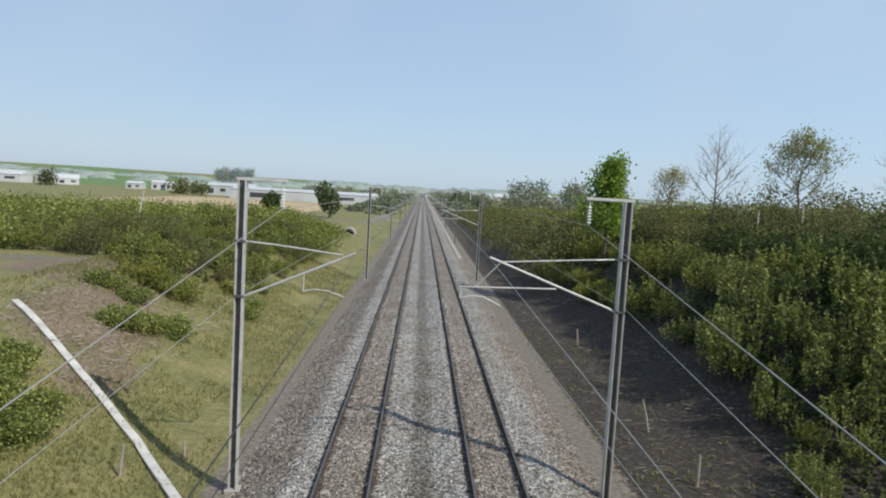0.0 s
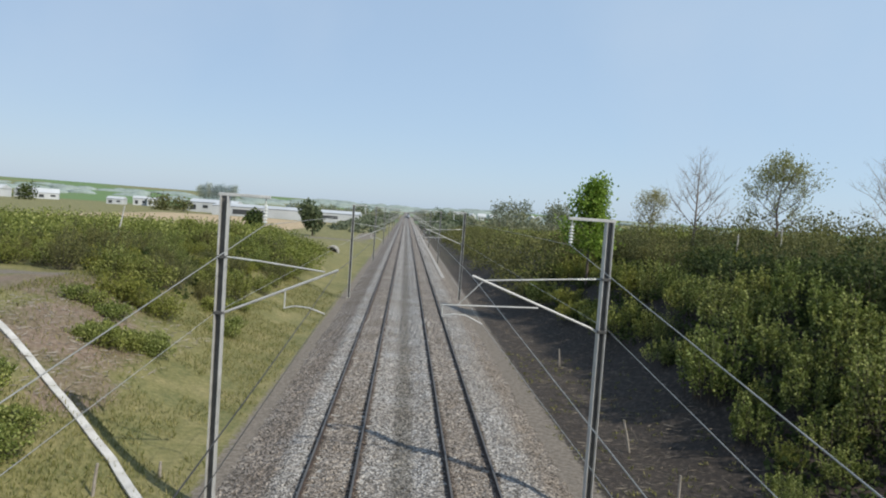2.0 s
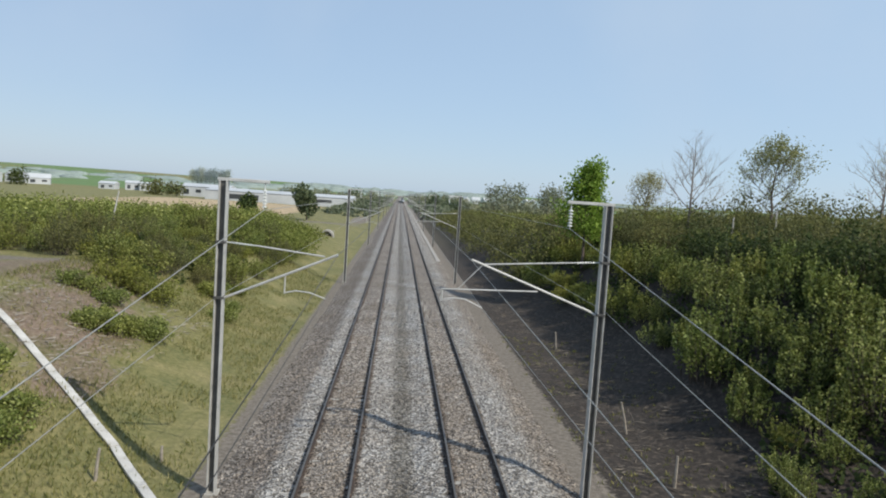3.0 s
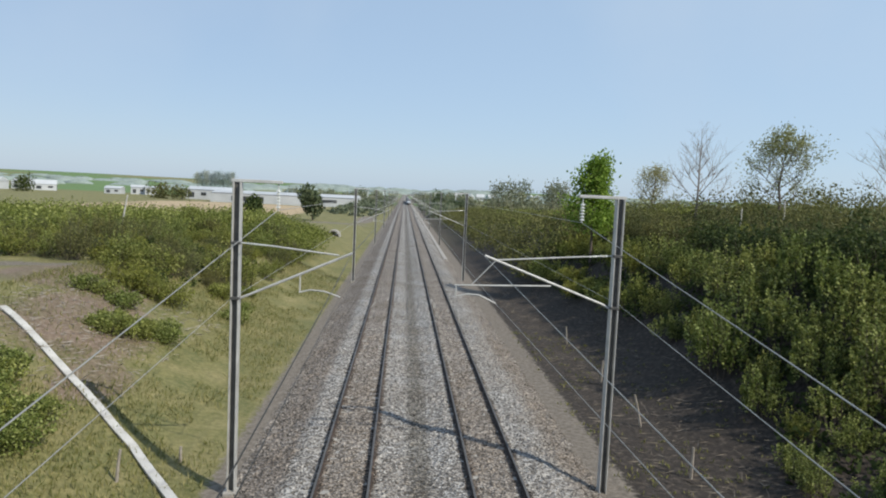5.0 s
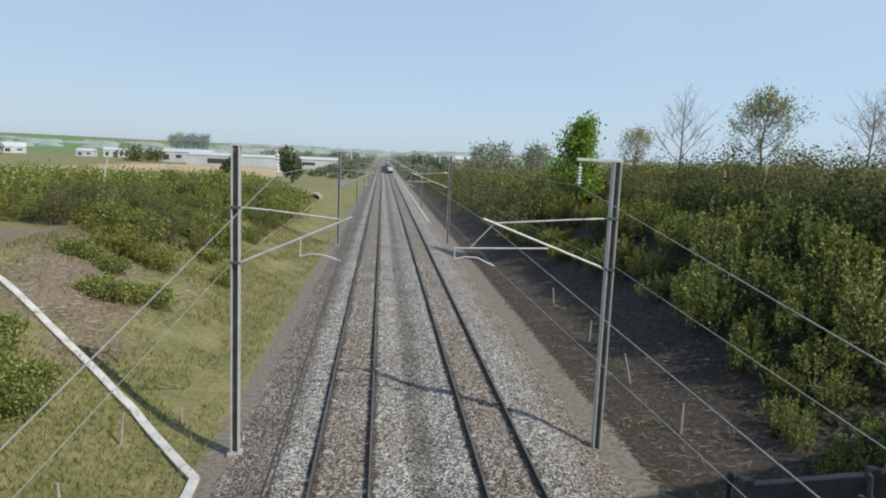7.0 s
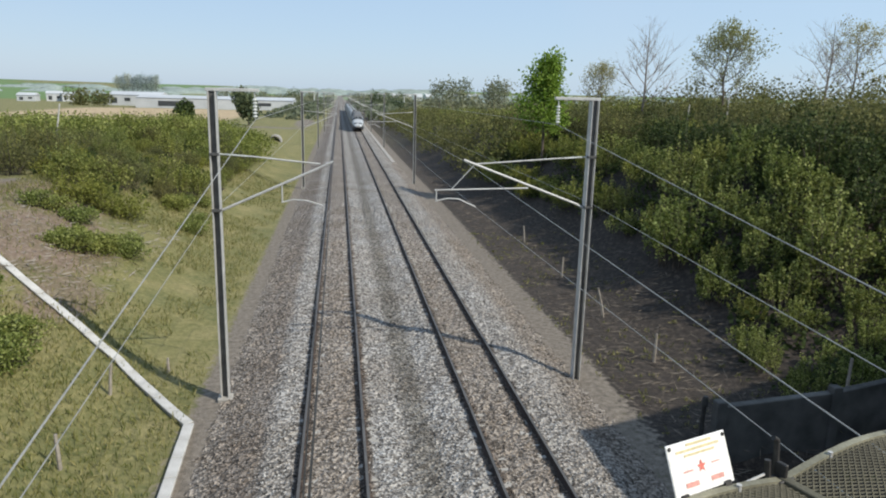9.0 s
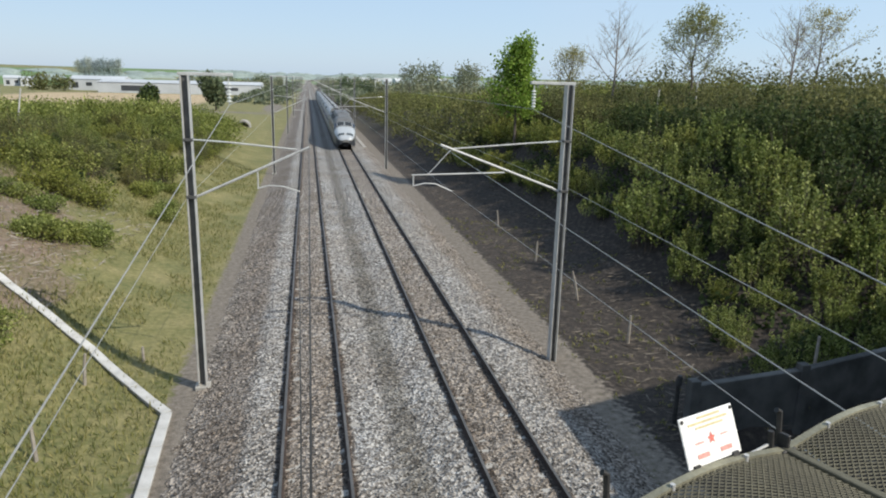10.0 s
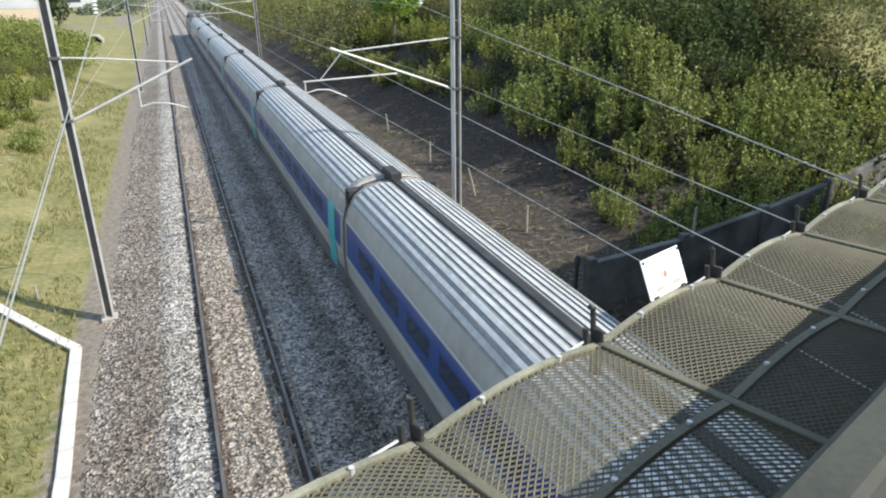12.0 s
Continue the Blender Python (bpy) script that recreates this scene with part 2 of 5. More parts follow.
LEAF_PALE = foliage("pale_new_leaves", (0.22, 0.22, 0.10), (0.32, 0.31, 0.14), (0.42, 0.40, 0.20), 0.5)
# paler still: more air haze painted into the far leaves
LEAF_HAZE = foliage("far_haze_tinted_leaves", (0.36, 0.41, 0.42), (0.39, 0.44, 0.45), (0.42, 0.47, 0.47), 0.5)
BLADE = foliage("grass_blades", (0.10, 0.12, 0.035), (0.20, 0.195, 0.065), (0.34, 0.30, 0.14), 0.35)
SILVER = worn("silver_train_paint", (0.28, 0.27, 0.245), (0.35, 0.34, 0.31), 0.6, 0.6, 0.0, 3, 0.01, 0.12)
FLANK_GREY = worn("grey_flank_paint", (0.12, 0.12, 0.117), (0.165, 0.165, 0.16), 0.6, 0.5, 0.0, 3, 0.01, 0.12)
PALE_SILVER = worn("pale_silver_train_paint", (0.37, 0.395, 0.42), (0.41, 0.435, 0.46), 0.5, 0.28, 0.1, 2.5, 0.01, 0.05)
TRAIN_GREY = worn("grey_train_roof", (0.10, 0.10, 0.10), (0.16, 0.16, 0.158), 0.8, 0.55, 0.1, 4, 0.03)
COACH_ROOF = worn("dusty_coach_roof", (0.20, 0.20, 0.195), (0.28, 0.28, 0.27), 0.7, 0.7, 0.0, 6, 0.03)
# pale tone paints highlights on the ribs; COACH_ROOF is darkened for the valleys
RIB_HIGHLIGHT = worn("highlight_roof_ribs", (0.40, 0.41, 0.41), (0.52, 0.53, 0.53), 0.9, 0.45, 0.2, 5, 0.02)
TRAIN_DARK = worn("dark_train_grille", (0.014, 0.015, 0.017), (0.032, 0.033, 0.036), 2, 0.8)
TRAIN_BLUE = worn("blue_train_paint", (0.012, 0.05, 0.20), (0.018, 0.068, 0.26), 0.7, 0.3, 0.1, 30, 0.01)
TRAIN_NAVY = worn("navy_train_paint", (0.010, 0.013, 0.035), (0.017, 0.02, 0.055), 0.7, 0.35, 0.1, 30, 0.01)
TRAIN_TEAL = worn("teal_door_paint", (0.03, 0.34, 0.36), (0.05, 0.42, 0.43), 2, 0.35, 0, 30, 0.01)
TRAIN_GLASS = worn("tinted_train_glass", (0.012, 0.02, 0.045), (0.018, 0.03, 0.065), 2, 0.08, 0, 30, 0.0)
EMBLEM_RED = worn("dull_red_paint", (0.22, 0.06, 0.07), (0.30, 0.11, 0.11), 4, 0.4)
APRON_GREY = worn("dark_front_apron", (0.02, 0.024, 0.03), (0.04, 0.045, 0.055), 2, 0.6)
WINDSCREEN = worn("windscreen_glass", (0.02, 0.022, 0.023), (0.035, 0.037, 0.038), 2, 0.22, 0, 3, 0.0)
BRANCH = worn("dark_shrub_stems", (0.05, 0.042, 0.034), (0.11, 0.093, 0.075), 4, 0.95)
DRY_STALK = worn("dull_dead_stalks", (0.11, 0.092, 0.073), (0.27, 0.235, 0.19), 6, 0.95)
# far woods carry their blue-grey haze in the base colour
HAZY_WOOD = worn("haze_tinted_wood", (0.20, 0.25, 0.23), (0.27, 0.32, 0.30), 0.05, 0.95, 0, 0.4, 0.3)
# dark steel: shade painted on the mast webs; the clamps use it too
SHADE_STEEL = worn("shade_dark_steel", (0.07, 0.07, 0.07), (0.13, 0.13, 0.125), 2.5, 0.6, 0.2, 40)
LAMP_GLASS = worn("headlamp_glass", (0.10, 0.125, 0.13), (0.20, 0.23, 0.24), 8, 0.1, 0.3, 30, 0.0)


# ---- building helpers ----
def part(name, bm, mat, parent=None, label="", smooth=False):
    """Links a bmesh as one mesh object, under a thing or a part."""
    me = bpy.data.meshes.new(name)
    bm.to_mesh(me)
    bm.free()
    return linked(name, me, mat, parent, label, smooth)


def linked(name, me, mat, parent=None, label="", smooth=False):
    if not me.materials:
        me.materials.append(mat)
    if smooth:
        me.polygons.foreach_set("use_smooth", [True] * len(me.polygons))
    ob = new(name, me)
    ob.parent = parent
    if label:
        tagged(ob, label)
    return ob


def raw(name, verts, faces, mat, parent=None, label="", smooth=False):
    me = bpy.data.meshes.new(name)
    me.from_pydata([tuple(v) for v in verts], [], [tuple(f) for f in faces])
    me.update()
    return linked(name, me, mat, parent, label, smooth)


def thing(name, label, category, group="", m=None):
    ob = tagged(new(name), label, category, group)
    if m is not None:
        ob.matrix_basis = m
    return ob


def add_box(bm, lo, hi, bevel=0.0, turn=None):
    """A box between two corners, its edges rounded by bevel."""
    vs = bmesh.ops.create_cube(bm, size=1.0)["verts"]
    for v in vs:
        v.co = Vector([(a + b) / 2 + c * (b - a) for a, b, c in zip(lo, hi, v.co)])
        if turn is not None:
            v.co = turn @ v.co
    if bevel:
        bmesh.ops.bevel(bm, geom=list({e for v in vs for e in v.link_edges}), offset=bevel, segments=1, affect="EDGES")
    return bm


def box(lo, hi, bevel=0.0, turn=None):
    return add_box(bmesh.new(), lo, hi, bevel, turn)


def add_tube(bm, points, radius, sides=8, end_radius=None):
    """A round bar through the points, tapering to end_radius."""
    pts = [Vector(p) for p in points]
    rings = []
    for i, p in enumerate(pts):
        d = (pts[min(i + 1, len(pts) - 1)] - pts[max(i - 1, 0)]).normalized()
        a = d.cross(Vector((0, 0, 1)) if abs(d.z) < 0.9 else Vector((1, 0, 0))).normalized()
        b = d.cross(a)
        r = radius if end_radius is None else radius + (end_radius - radius) * i / (len(pts) - 1)
        rings.append([bm.verts.new(p + r * (math.cos(k * math.tau / sides) * a + math.sin(k * math.tau / sides) * b)) for k in range(sides)])
    for r0, r1 in zip(rings, rings[1:]):
        for k in range(sides):
            bm.faces.new((r0[k], r0[(k + 1) % sides], r1[(k + 1) % sides], r1[k]))
    bm.faces.new(rings[0][::-1])
    bm.faces.new(rings[-1])
    return bm


def tube(points, radius, sides=8, end_radius=None):
    return add_tube(bmesh.new(), points, radius, sides, end_radius)


def extruded(profile, y0, y1):
    """A closed profile of (x, z) drawn out along y."""
    n = len(profile)
    verts = [(x, y, z) for y in (y0, y1) for x, z in profile]
    faces = [(i, (i + 1) % n, n + (i + 1) % n, n + i) for i in range(n)] + [tuple(range(n))[::-1], tuple(range(n, 2 * n))]
    return verts, faces


def step(a, b, v):
    u = np.clip((v - a) / (b - a), 0, 1)
    return u * u * (3 - 2 * u)


# ---- ground ----
def wave(x, y):
    return 0.5 * np.sin(x * 0.31 + y * 0.17) + 0.3 * np.sin(x * 0.73 - y * 0.41 + 1.3) + 0.2 * np.sin(x * 1.7 + y * 1.3 + 0.7)


def bank_foot(y):
    """How far from the middle of the line the bank on the right begins to rise."""
    return np.interp(y, (20, 45, 75), (9.6, 9.2, 8.2))


def height(x, y):
    """The land: a cutting with banks on both sides that opens into low fields, and rises again far away."""
    x, y = np.asarray(x, float), np.asarray(y, float)
    left = 4.0 - 3.6 * step(75, 190, y)
    right = 5.9 - 2.0 * step(70, 150, y) - 3.5 * step(150, 320, y) + 1.3 * step(22, 34, x) * (1 - step(90, 160, y))
    foot = bank_foot(y)
    bank = np.where(x < 0, left * step(6.6, 19.5, -x), right * step(foot, foot + 10.6, x) * (0.10 * step(20.0, 20.6, y) + 0.90 * step(20.5, 34, y)))
    bank = bank - 1.0 * step(7.6, 8.2, x) * (1 - step(30, 34, x)) * (1 - step(19.2 + (x - 7.75) * 0.18, 19.7 + (x - 7.75) * 0.18, y)) * step(2, 6, y)
    rough = np.where(np.abs(x) > 8, 0.16 * wave(x, y) * step(8, 12, np.abs(x)), 0)
    swell = (3.5 + 2.0 * np.sin(x * 0.004 + 1)) * step(500, 1400, np.hypot(x, y)) * step(40, 300, np.abs(x))
    rise = 16 * step(1750, 2600, y) + 5 * step(600, 1600, y) * step(150, 500, np.abs(x))
    return -0.62 + bank + rough + swell + rise


def spread(dense_lo, dense_hi, pitch, lo, hi):
    mid = list(np.arange(dense_lo, dense_hi + 1e-6, pitch))
    up, down, s = [], [], pitch
    v = dense_hi
    while v < hi:
        s *= 1.16
        v += s
        up.append(min(v, hi))
    v, s = dense_lo, pitch
    while v > lo:
        s *= 1.16
        v -= s
        down.append(max(v, lo))
    return np.array(down[::-1] + mid + up)


def build_ground():
    xs, ys = spread(-32, 32, 0.55, -2600, 2600), spread(-12, 110, 0.8, -400, 4200)
    gx, gy = np.meshgrid(xs, ys)
    gz = height(gx, gy)
    nx, ny = len(xs), len(ys)
    idx = np.arange(nx * ny).reshape(ny, nx)
    faces = np.stack([idx[:-1, :-1], idx[:-1, 1:], idx[1:, 1:], idx[1:, :-1]], -1).reshape(-1, 4)
    ob = raw("ground", np.stack([gx, gy, gz], -1).reshape(-1, 3), faces, EARTH, smooth=True)
    x, y = gx.ravel(), gy.ravel()
    blot = lambda cx, cy, rx, ry: np.clip(1.6 - 1.6 * np.hypot((x - cx) / rx, (y - cy) / ry), 0, 1)
    soil = np.maximum.reduce([blot(-14.5, 35, 3.7, 7), blot(-12, 30, 1.6, 3.5), blot(-18, 41, 6, 5) * 0.9])
    shaded_humus = step(5.2, 6.6, x) * (1 - step(23, 27, x)) * (1 - 0.3 * step(60, 140, y)) * 0.95
    path = np.maximum.reduce([(1 - step(5.9, 6.7, -x)) * (x < 0), (1 - step(6.2, 7.2, x)) * (x >= 0) * (0.75 + 0.25 * step(19.5, 26, y)), blot(-22, 44, 6, 1.2), blot(-24, 178, 26, 3.2), blot(-12, 215, 4, 40) * 0.9])
    path = path * (np.abs(x) < 60)
    field = step(-112, -100, x) * (1 - step(-40, -30, x)) * step(180, 200, y) * (1 - step(320, 345, y))
    crop = np.maximum(step(420, 520, y) * (np.sin(x * 0.012 + y * 0.006) > -0.2), step(60, 110, np.abs(x)) * step(60, 110, np.abs(x)) * (y < 160) * 0.5)
    for name, values in (("soil", soil), ("shaded_humus", shaded_humus), ("path", path), ("field", field), ("crop", crop)):
        a = ob.data.attributes.new(name, "FLOAT", "POINT")
        a.data.foreach_set("value", np.ascontiguousarray(values, dtype=np.float32))
    return tagged(ob, "grassy railway cutting with bare soil, opening into low fields", "ground", kind="structure")


build_ground()
TRACK_X = (-2.25, 2.25)
TRACK_END = 1900


def build_ballast():
    """The stone bed: shoulders, a shallow trough between the tracks, level under the sleepers."""
    prof = [(-5.75, -0.66), (-5.2, -0.50), (-4.1, -0.23), (-3.75, -0.165), (-1.0, -0.165), (-0.35, -0.26), (0.35, -0.26), (1.0, -0.165), (3.75, -0.165), (4.1, -0.23), (5.3, -0.55), (5.9, -0.68)]
    fine = []
    for (xa, za), (xb, zb) in zip(prof, prof[1:]):
        k = max(1, round((xb - xa) / 0.16))
        fine += [(xa + (xb - xa) * i / k, za + (zb - za) * i / k) for i in range(k)]
    fine.append(prof[-1])
    ys = spread(-10, 45, 0.16, -120, TRACK_END)
    n = len(fine)
    fx, fz = np.array(fine).T
    rng = np.random.default_rng(3)
    z = fz[None, :] + 0.022 * rng.standard_normal((len(ys), n)) * (ys[:, None] < 60)
    verts = np.stack(np.broadcast_arrays(fx[None, :], ys[:, None], z), -1).reshape(-1, 3)
    idx = np.arange(len(ys) * n).reshape(len(ys), n)
    faces = np.stack([idx[:-1, :-1], idx[:-1, 1:], idx[1:, 1:], idx[1:, :-1]], -1).reshape(-1, 4)
    bed = tagged(raw("ballast_bed", verts, faces, BALLAST), "grey crushed-stone ballast bed under two tracks", "ballast", kind="structure")
    # loose stones on top, nearest stretch only
    count = 26000
    sx = rng.uniform(-5.6, 5.7, count)
    sy = 7 + 33 * rng.random(count) ** 1.5
    sz = np.interp(sx, *zip(*prof)) + rng.uniform(-0.012, 0.022, count)
    for c in (-3.0035, -1.4965, 1.4965, 3.0035):
        sz = np.where(np.abs(sx - c) < 0.09, -0.3, sz)
    corners = np.array([(1, 0, 0), (-1, 0, 0), (0, 1, 0), (0, -1, 0), (0, 0, 1), (0, 0, -1)], float)
    tri = np.array([(0, 2, 4), (2, 1, 4), (1, 3, 4), (3, 0, 4), (2, 0, 5), (1, 2, 5), (3, 1, 5), (0, 3, 5)])
    shape = corners[None] * rng.uniform(0.018, 0.042, (count, 6, 1)) + 0.012 * rng.standard_normal((count, 6, 3))
    turn = rng.uniform(0, math.tau, count)
    c, s = np.cos(turn)[:, None], np.sin(turn)[:, None]
    shape = np.stack([shape[..., 0] * c - shape[..., 1] * s, shape[..., 0] * s + shape[..., 1] * c, shape[..., 2] * 0.8], -1)
    verts = (shape + np.stack([sx, sy, sz], -1)[:, None]).reshape(-1, 3)
    faces = (tri[None] + 6 * np.arange(count)[:, None, None]).reshape(-1, 3)
    tagged(raw("ballast_stones", verts, faces, STONE), "loose angular grey ballast stones on the track bed", "stones", kind="stuff")
    return bed


build_ballast()


def build_track(x0, label):
    """Two rails on twin-block concrete sleepers sunk in the stone."""
    track = thing("railway_track", label, "track", "parallel tracks")
    for side in (-0.7535, 0.7535):
        x = x0 + side
        foot = [(-0.075, -0.172), (0.075, -0.172), (0.075, -0.160), (0.012, -0.145), (0.009, -0.05), (0.034, -0.036), (0.036, -0.006), (-0.036, -0.006), (-0.034, -0.036), (-0.009, -0.05), (-0.012, -0.145), (-0.075, -0.160)]
        v, f = extruded([(x + a, b) for a, b in foot], -60, TRACK_END)
        rail = raw("rail", v, f, RAIL_SIDE, track)
        v, f = extruded([(x - 0.035, -0.0058), (x + 0.035, -0.0058), (x + 0.030, 0.0), (x - 0.030, 0.0)], -60, TRACK_END)
        raw("running_surface", v, f, RAIL_TOP, rail, "worn bright rail head")
    bm = box((-0.42, -0.13, -0.32), (0.42, 0.13, -0.176), 0.02)
    me = bpy.data.meshes.new("sleeper_block")
    bm.to_mesh(me)
    bm.free()
    me.materials.append(CONCRETE)
    for i in range(140):
        for side in (-0.7535, 0.7535):
            ob = new("sleeper_block", me)
            ob.parent = track
            ob.location = (x0 + side, 4.2 + 0.6 * i, 0)
    return track


build_track(TRACK_X[0], "electrified railway track with dark rusty rails, empty")
build_track(TRACK_X[1], "electrified railway track with dark rusty rails, used by the train")


# ---- overhead line ----
def build_mast(x, y, side, z0):
    """An H-section mast with its cantilever towards the track. side: +1 where the track lies to its left."""
    mast = thing("catenary_mast", "galvanised steel H-section overhead line mast beside the track", "mast", "overhead line masts", Matrix.Translation((x, y, 0)))
    top, s = 8.42, -side
    w, d, f = 0.115, 0.15, 0.03
    column = bmesh.new()
    add_box(column, (-w, -d, z0), (-w + f, d, top), 0.004)
    add_box(column, (w - f, -d, z0), (w, d, top), 0.004)
    body = part("column", column, GALVANISED, mast)
    # the flange's shade on the web is put into its darker colour
    part("web", box((-w + f, -0.006, z0), (w - f, 0.006, top)), SHADE_STEEL, body, "web between the flanges, their shade put in its colour")
    foot = bmesh.new()
    add_box(foot, (-0.22, -0.22, z0 - 0.25), (0.22, 0.22, z0 + 0.03), 0.03)
    part("foundation", foot, CONCRETE, mast, "concrete mast foundation")
    for z in (5.15, 6.72):
        clamp = bmesh.new()
        add_box(clamp, (-w - 0.014, -d - 0.014, z - 0.04), (w + 0.014, d + 0.014, z + 0.04), 0.008)
        part("clamp", clamp, SHADE_STEEL, body)
    arm = bmesh.new()
    add_box(arm, (min(s * 1.25, -s * 0.18), -0.06, top), (max(s * 1.25, -s * 0.18), 0.06, top + 0.09), 0.01)
    beam = part("top_bracket", arm, GALVANISED, mast)
    string = bmesh.new()
    add_tube(string, [(s * 1.13, 0, top + 0.0), (s * 1.13, 0, 7.68)], 0.018, 6)
    for k in range(6):
        add_tube(string, [(s * 1.13, 0, 8.25 - k * 0.09), (s * 1.13, 0, 8.20 - k * 0.09)], 0.035, 10, 0.075)
    part("insulator_string", string, PORCELAIN, beam, "pale ribbed insulator string")
    cant = new("cantilever")
    cant.parent = mast
    rod = bmesh.new()
    add_tube(rod, [(s * 0.12, 0, 6.72), (s * 1.0, 0, 6.66)], 0.018)
    for k in range(7):
        add_tube(rod, [(s * (0.30 + 0.08 * k), 0, 6.71 - 0.006 * k), (s * (0.34 + 0.08 * k), 0, 6.705 - 0.006 * k)], 0.022, 8, 0.036)
    part("tie_insulator", rod, PORCELAIN, cant, "pale ribbed insulator")
    if side > 0:
        part("strut", tube([(s * 0.12, 0, 5.12), (s * 0.35, 0, 5.24), (s * 3.98, 0, 6.58)], 0.036), GALVANISED, cant)
        part("tie_rod", tube([(s * 0.95, 0, 6.665), (s * 3.6, 0, 6.46)], 0.024), GALVANISED, cant)
        part("steady_tube", tube([(s * 1.95, 0, 5.74), (s * 4.85, 0, 5.66)], 0.024), GALVANISED, cant)
        part("brace", tube([(s * 4.35, 0, 5.68), (s * 3.65, 0, 6.44)], 0.016), GALVANISED, cant)
        part("drop_bracket", tube([(s * 4.80, 0, 5.66), (s * 4.80, 0, 5.32)], 0.022), GALVANISED, cant)
        part("registration_arm", tube([(s * 4.80, 0, 5.33), (s * 4.45, 0, 5.41), (s * 4.1, 0, 5.39), (s * 3.58, 0, 5.15)], 0.02), GALVANISED, cant)
    else:
        part("strut", tube([(s * 0.12, 0, 5.14), (s * 0.35, 0, 5.24), (s * 3.25, 0, 6.54)], 0.036), GALVANISED, cant)
        part("tie_rod", tube([(s * 0.95, 0, 6.665), (s * 2.88, 0, 6.47)], 0.024), GALVANISED, cant)
        part("drop_bracket", tube([(s * 1.80, 0, 5.86), (s * 1.80, 0, 5.36)], 0.02), GALVANISED, cant)
        part("registration_arm", tube([(s * 1.78, 0, 5.37), (s * 2.1, 0, 5.45), (s * 2.5, 0, 5.42), (s * 2.95, 0, 5.27)], 0.02), GALVANISED, cant)
    return mast


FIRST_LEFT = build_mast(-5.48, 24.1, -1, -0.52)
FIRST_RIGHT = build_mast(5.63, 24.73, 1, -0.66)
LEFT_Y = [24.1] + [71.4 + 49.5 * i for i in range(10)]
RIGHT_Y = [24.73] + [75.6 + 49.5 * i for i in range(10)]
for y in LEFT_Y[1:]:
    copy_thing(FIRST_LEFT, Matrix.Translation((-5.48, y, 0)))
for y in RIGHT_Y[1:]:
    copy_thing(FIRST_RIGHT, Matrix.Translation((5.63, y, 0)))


def wire(name, label, stations, near, radius, mat, sag=0.0):
    """One wire strung from mast to mast, ending at the bridge. stations: its supports; near: its end at the bridge."""
    bm = bmesh.new()
    supports = [near] + stations
    pts = []
    for a, b in zip(supports, supports[1:]):
        k = 8
        for i in range(k):
            u = i / k
            p = Vector(a).lerp(Vector(b), u)
            p.z -= 4 * sag * u * (1 - u)
            pts.append(p)
    pts.append(Vector(supports[-1]))
    add_tube(bm, pts, radius, 6)
    return tagged(part(name, bm, mat), label, "wire", "overhead wires")


wire("feeder_wire", "stranded aluminium feeder wire hung from mast brackets", [(4.50, y, 7.68) for y in RIGHT_Y], (2.68, 7.2, 6.61), 0.0075, WIRE)
wire("feeder_wire", "stranded aluminium feeder wire hung from mast brackets", [(-4.35, y, 7.68) for y in LEFT_Y], (-4.28, 2.0, 5.08), 0.0095, WIRE)
wire("earth_wire", "stranded earth wire clipped to the masts", [(5.78, y, 5.25) for y in RIGHT_Y], (2.51, 7.2, 6.18), 0.0065, WIRE)
wire("earth_wire", "stranded earth wire clipped to the masts", [(-5.62, y, 5.1) for y in LEFT_Y], (-4.54, 2.0, 4.63), 0.0075, WIRE)
wire("catenary_wire", "bronze catenary wire above the track", [(1.65, y, 6.55) for y in RIGHT_Y], (1.80, 6.6, 5.99), 0.0065, WIRE)
wire("catenary_wire", "bronze catenary wire above the track", [(-2.25, y, 6.52) for y in LEFT_Y], (-2.32, 2.0, 5.4), 0.010, COPPER, 0.12)
wire("contact_wire", "copper contact wire above the track", [(2.06, y, 5.13) for y in RIGHT_Y], (2.375, 6.0, 5.126), 0.0055, WIRE)
wire("contact_wire", "copper contact wire above the track", [(-2.55, y, 5.25) for y in LEFT_Y], (-2.3, 2.0, 5.15), 0.008, COPPER)


# ---- bridge edge: safety screen, coping and warning sign ----
EDGE, INWARD = Vector((0.939, 0.344, 0)), Vector((0.344, -0.939, 0))
SCREEN = Vector((-2.18, 5.89, 6.90))
PITCH = 1.047


def screen_pose(k, inward=0.0, up=0.0):
    """A frame of axes on the screen: x along the bridge, y away from it, z up; at post k."""
    p = SCREEN + EDGE * PITCH * k + INWARD * inward
    return Matrix(((EDGE.x, -INWARD.x, 0, p.x), (EDGE.y, -INWARD.y, 0, p.y), (0, 0, 1, p.z + up), (0, 0, 0, 1)))


def expanded_metal(width, depth, sag):
    """A sheet of slit and stretched metal: slanting strands round diamond openings, bowed upwards."""
    nu, nv = 50, round(50 * depth / width * 1.35)
    du, dv = width / nu, depth / nv
    verts, faces = [], []
    arch = lambda u: sag * math.sin(math.pi * min(1, max(0, u / width)))
    strand = 0.0033
    for j in range(nv):
        for i in range(nu):
            u0, v0 = i * du, -(j + 1) * dv
            a = (u0, v0 + (dv if (i + j) % 2 else 0))
            b = (u0 + du, v0 + (0 if (i + j) % 2 else dv))
            k = len(verts)
            for (u, v), w, z in ((a, -strand, -0.002), (a, strand, 0.003), (b, strand, 0.003), (b, -strand, -0.002)):
                verts.append((u, v + w, arch(u) + z))
            faces.append((k, k + 1, k + 2, k + 3))
    me = bpy.data.meshes.new("mesh_sheet")
    me.from_pydata(verts, [], faces)
    me.materials.append(MESH_STEEL)
    return me


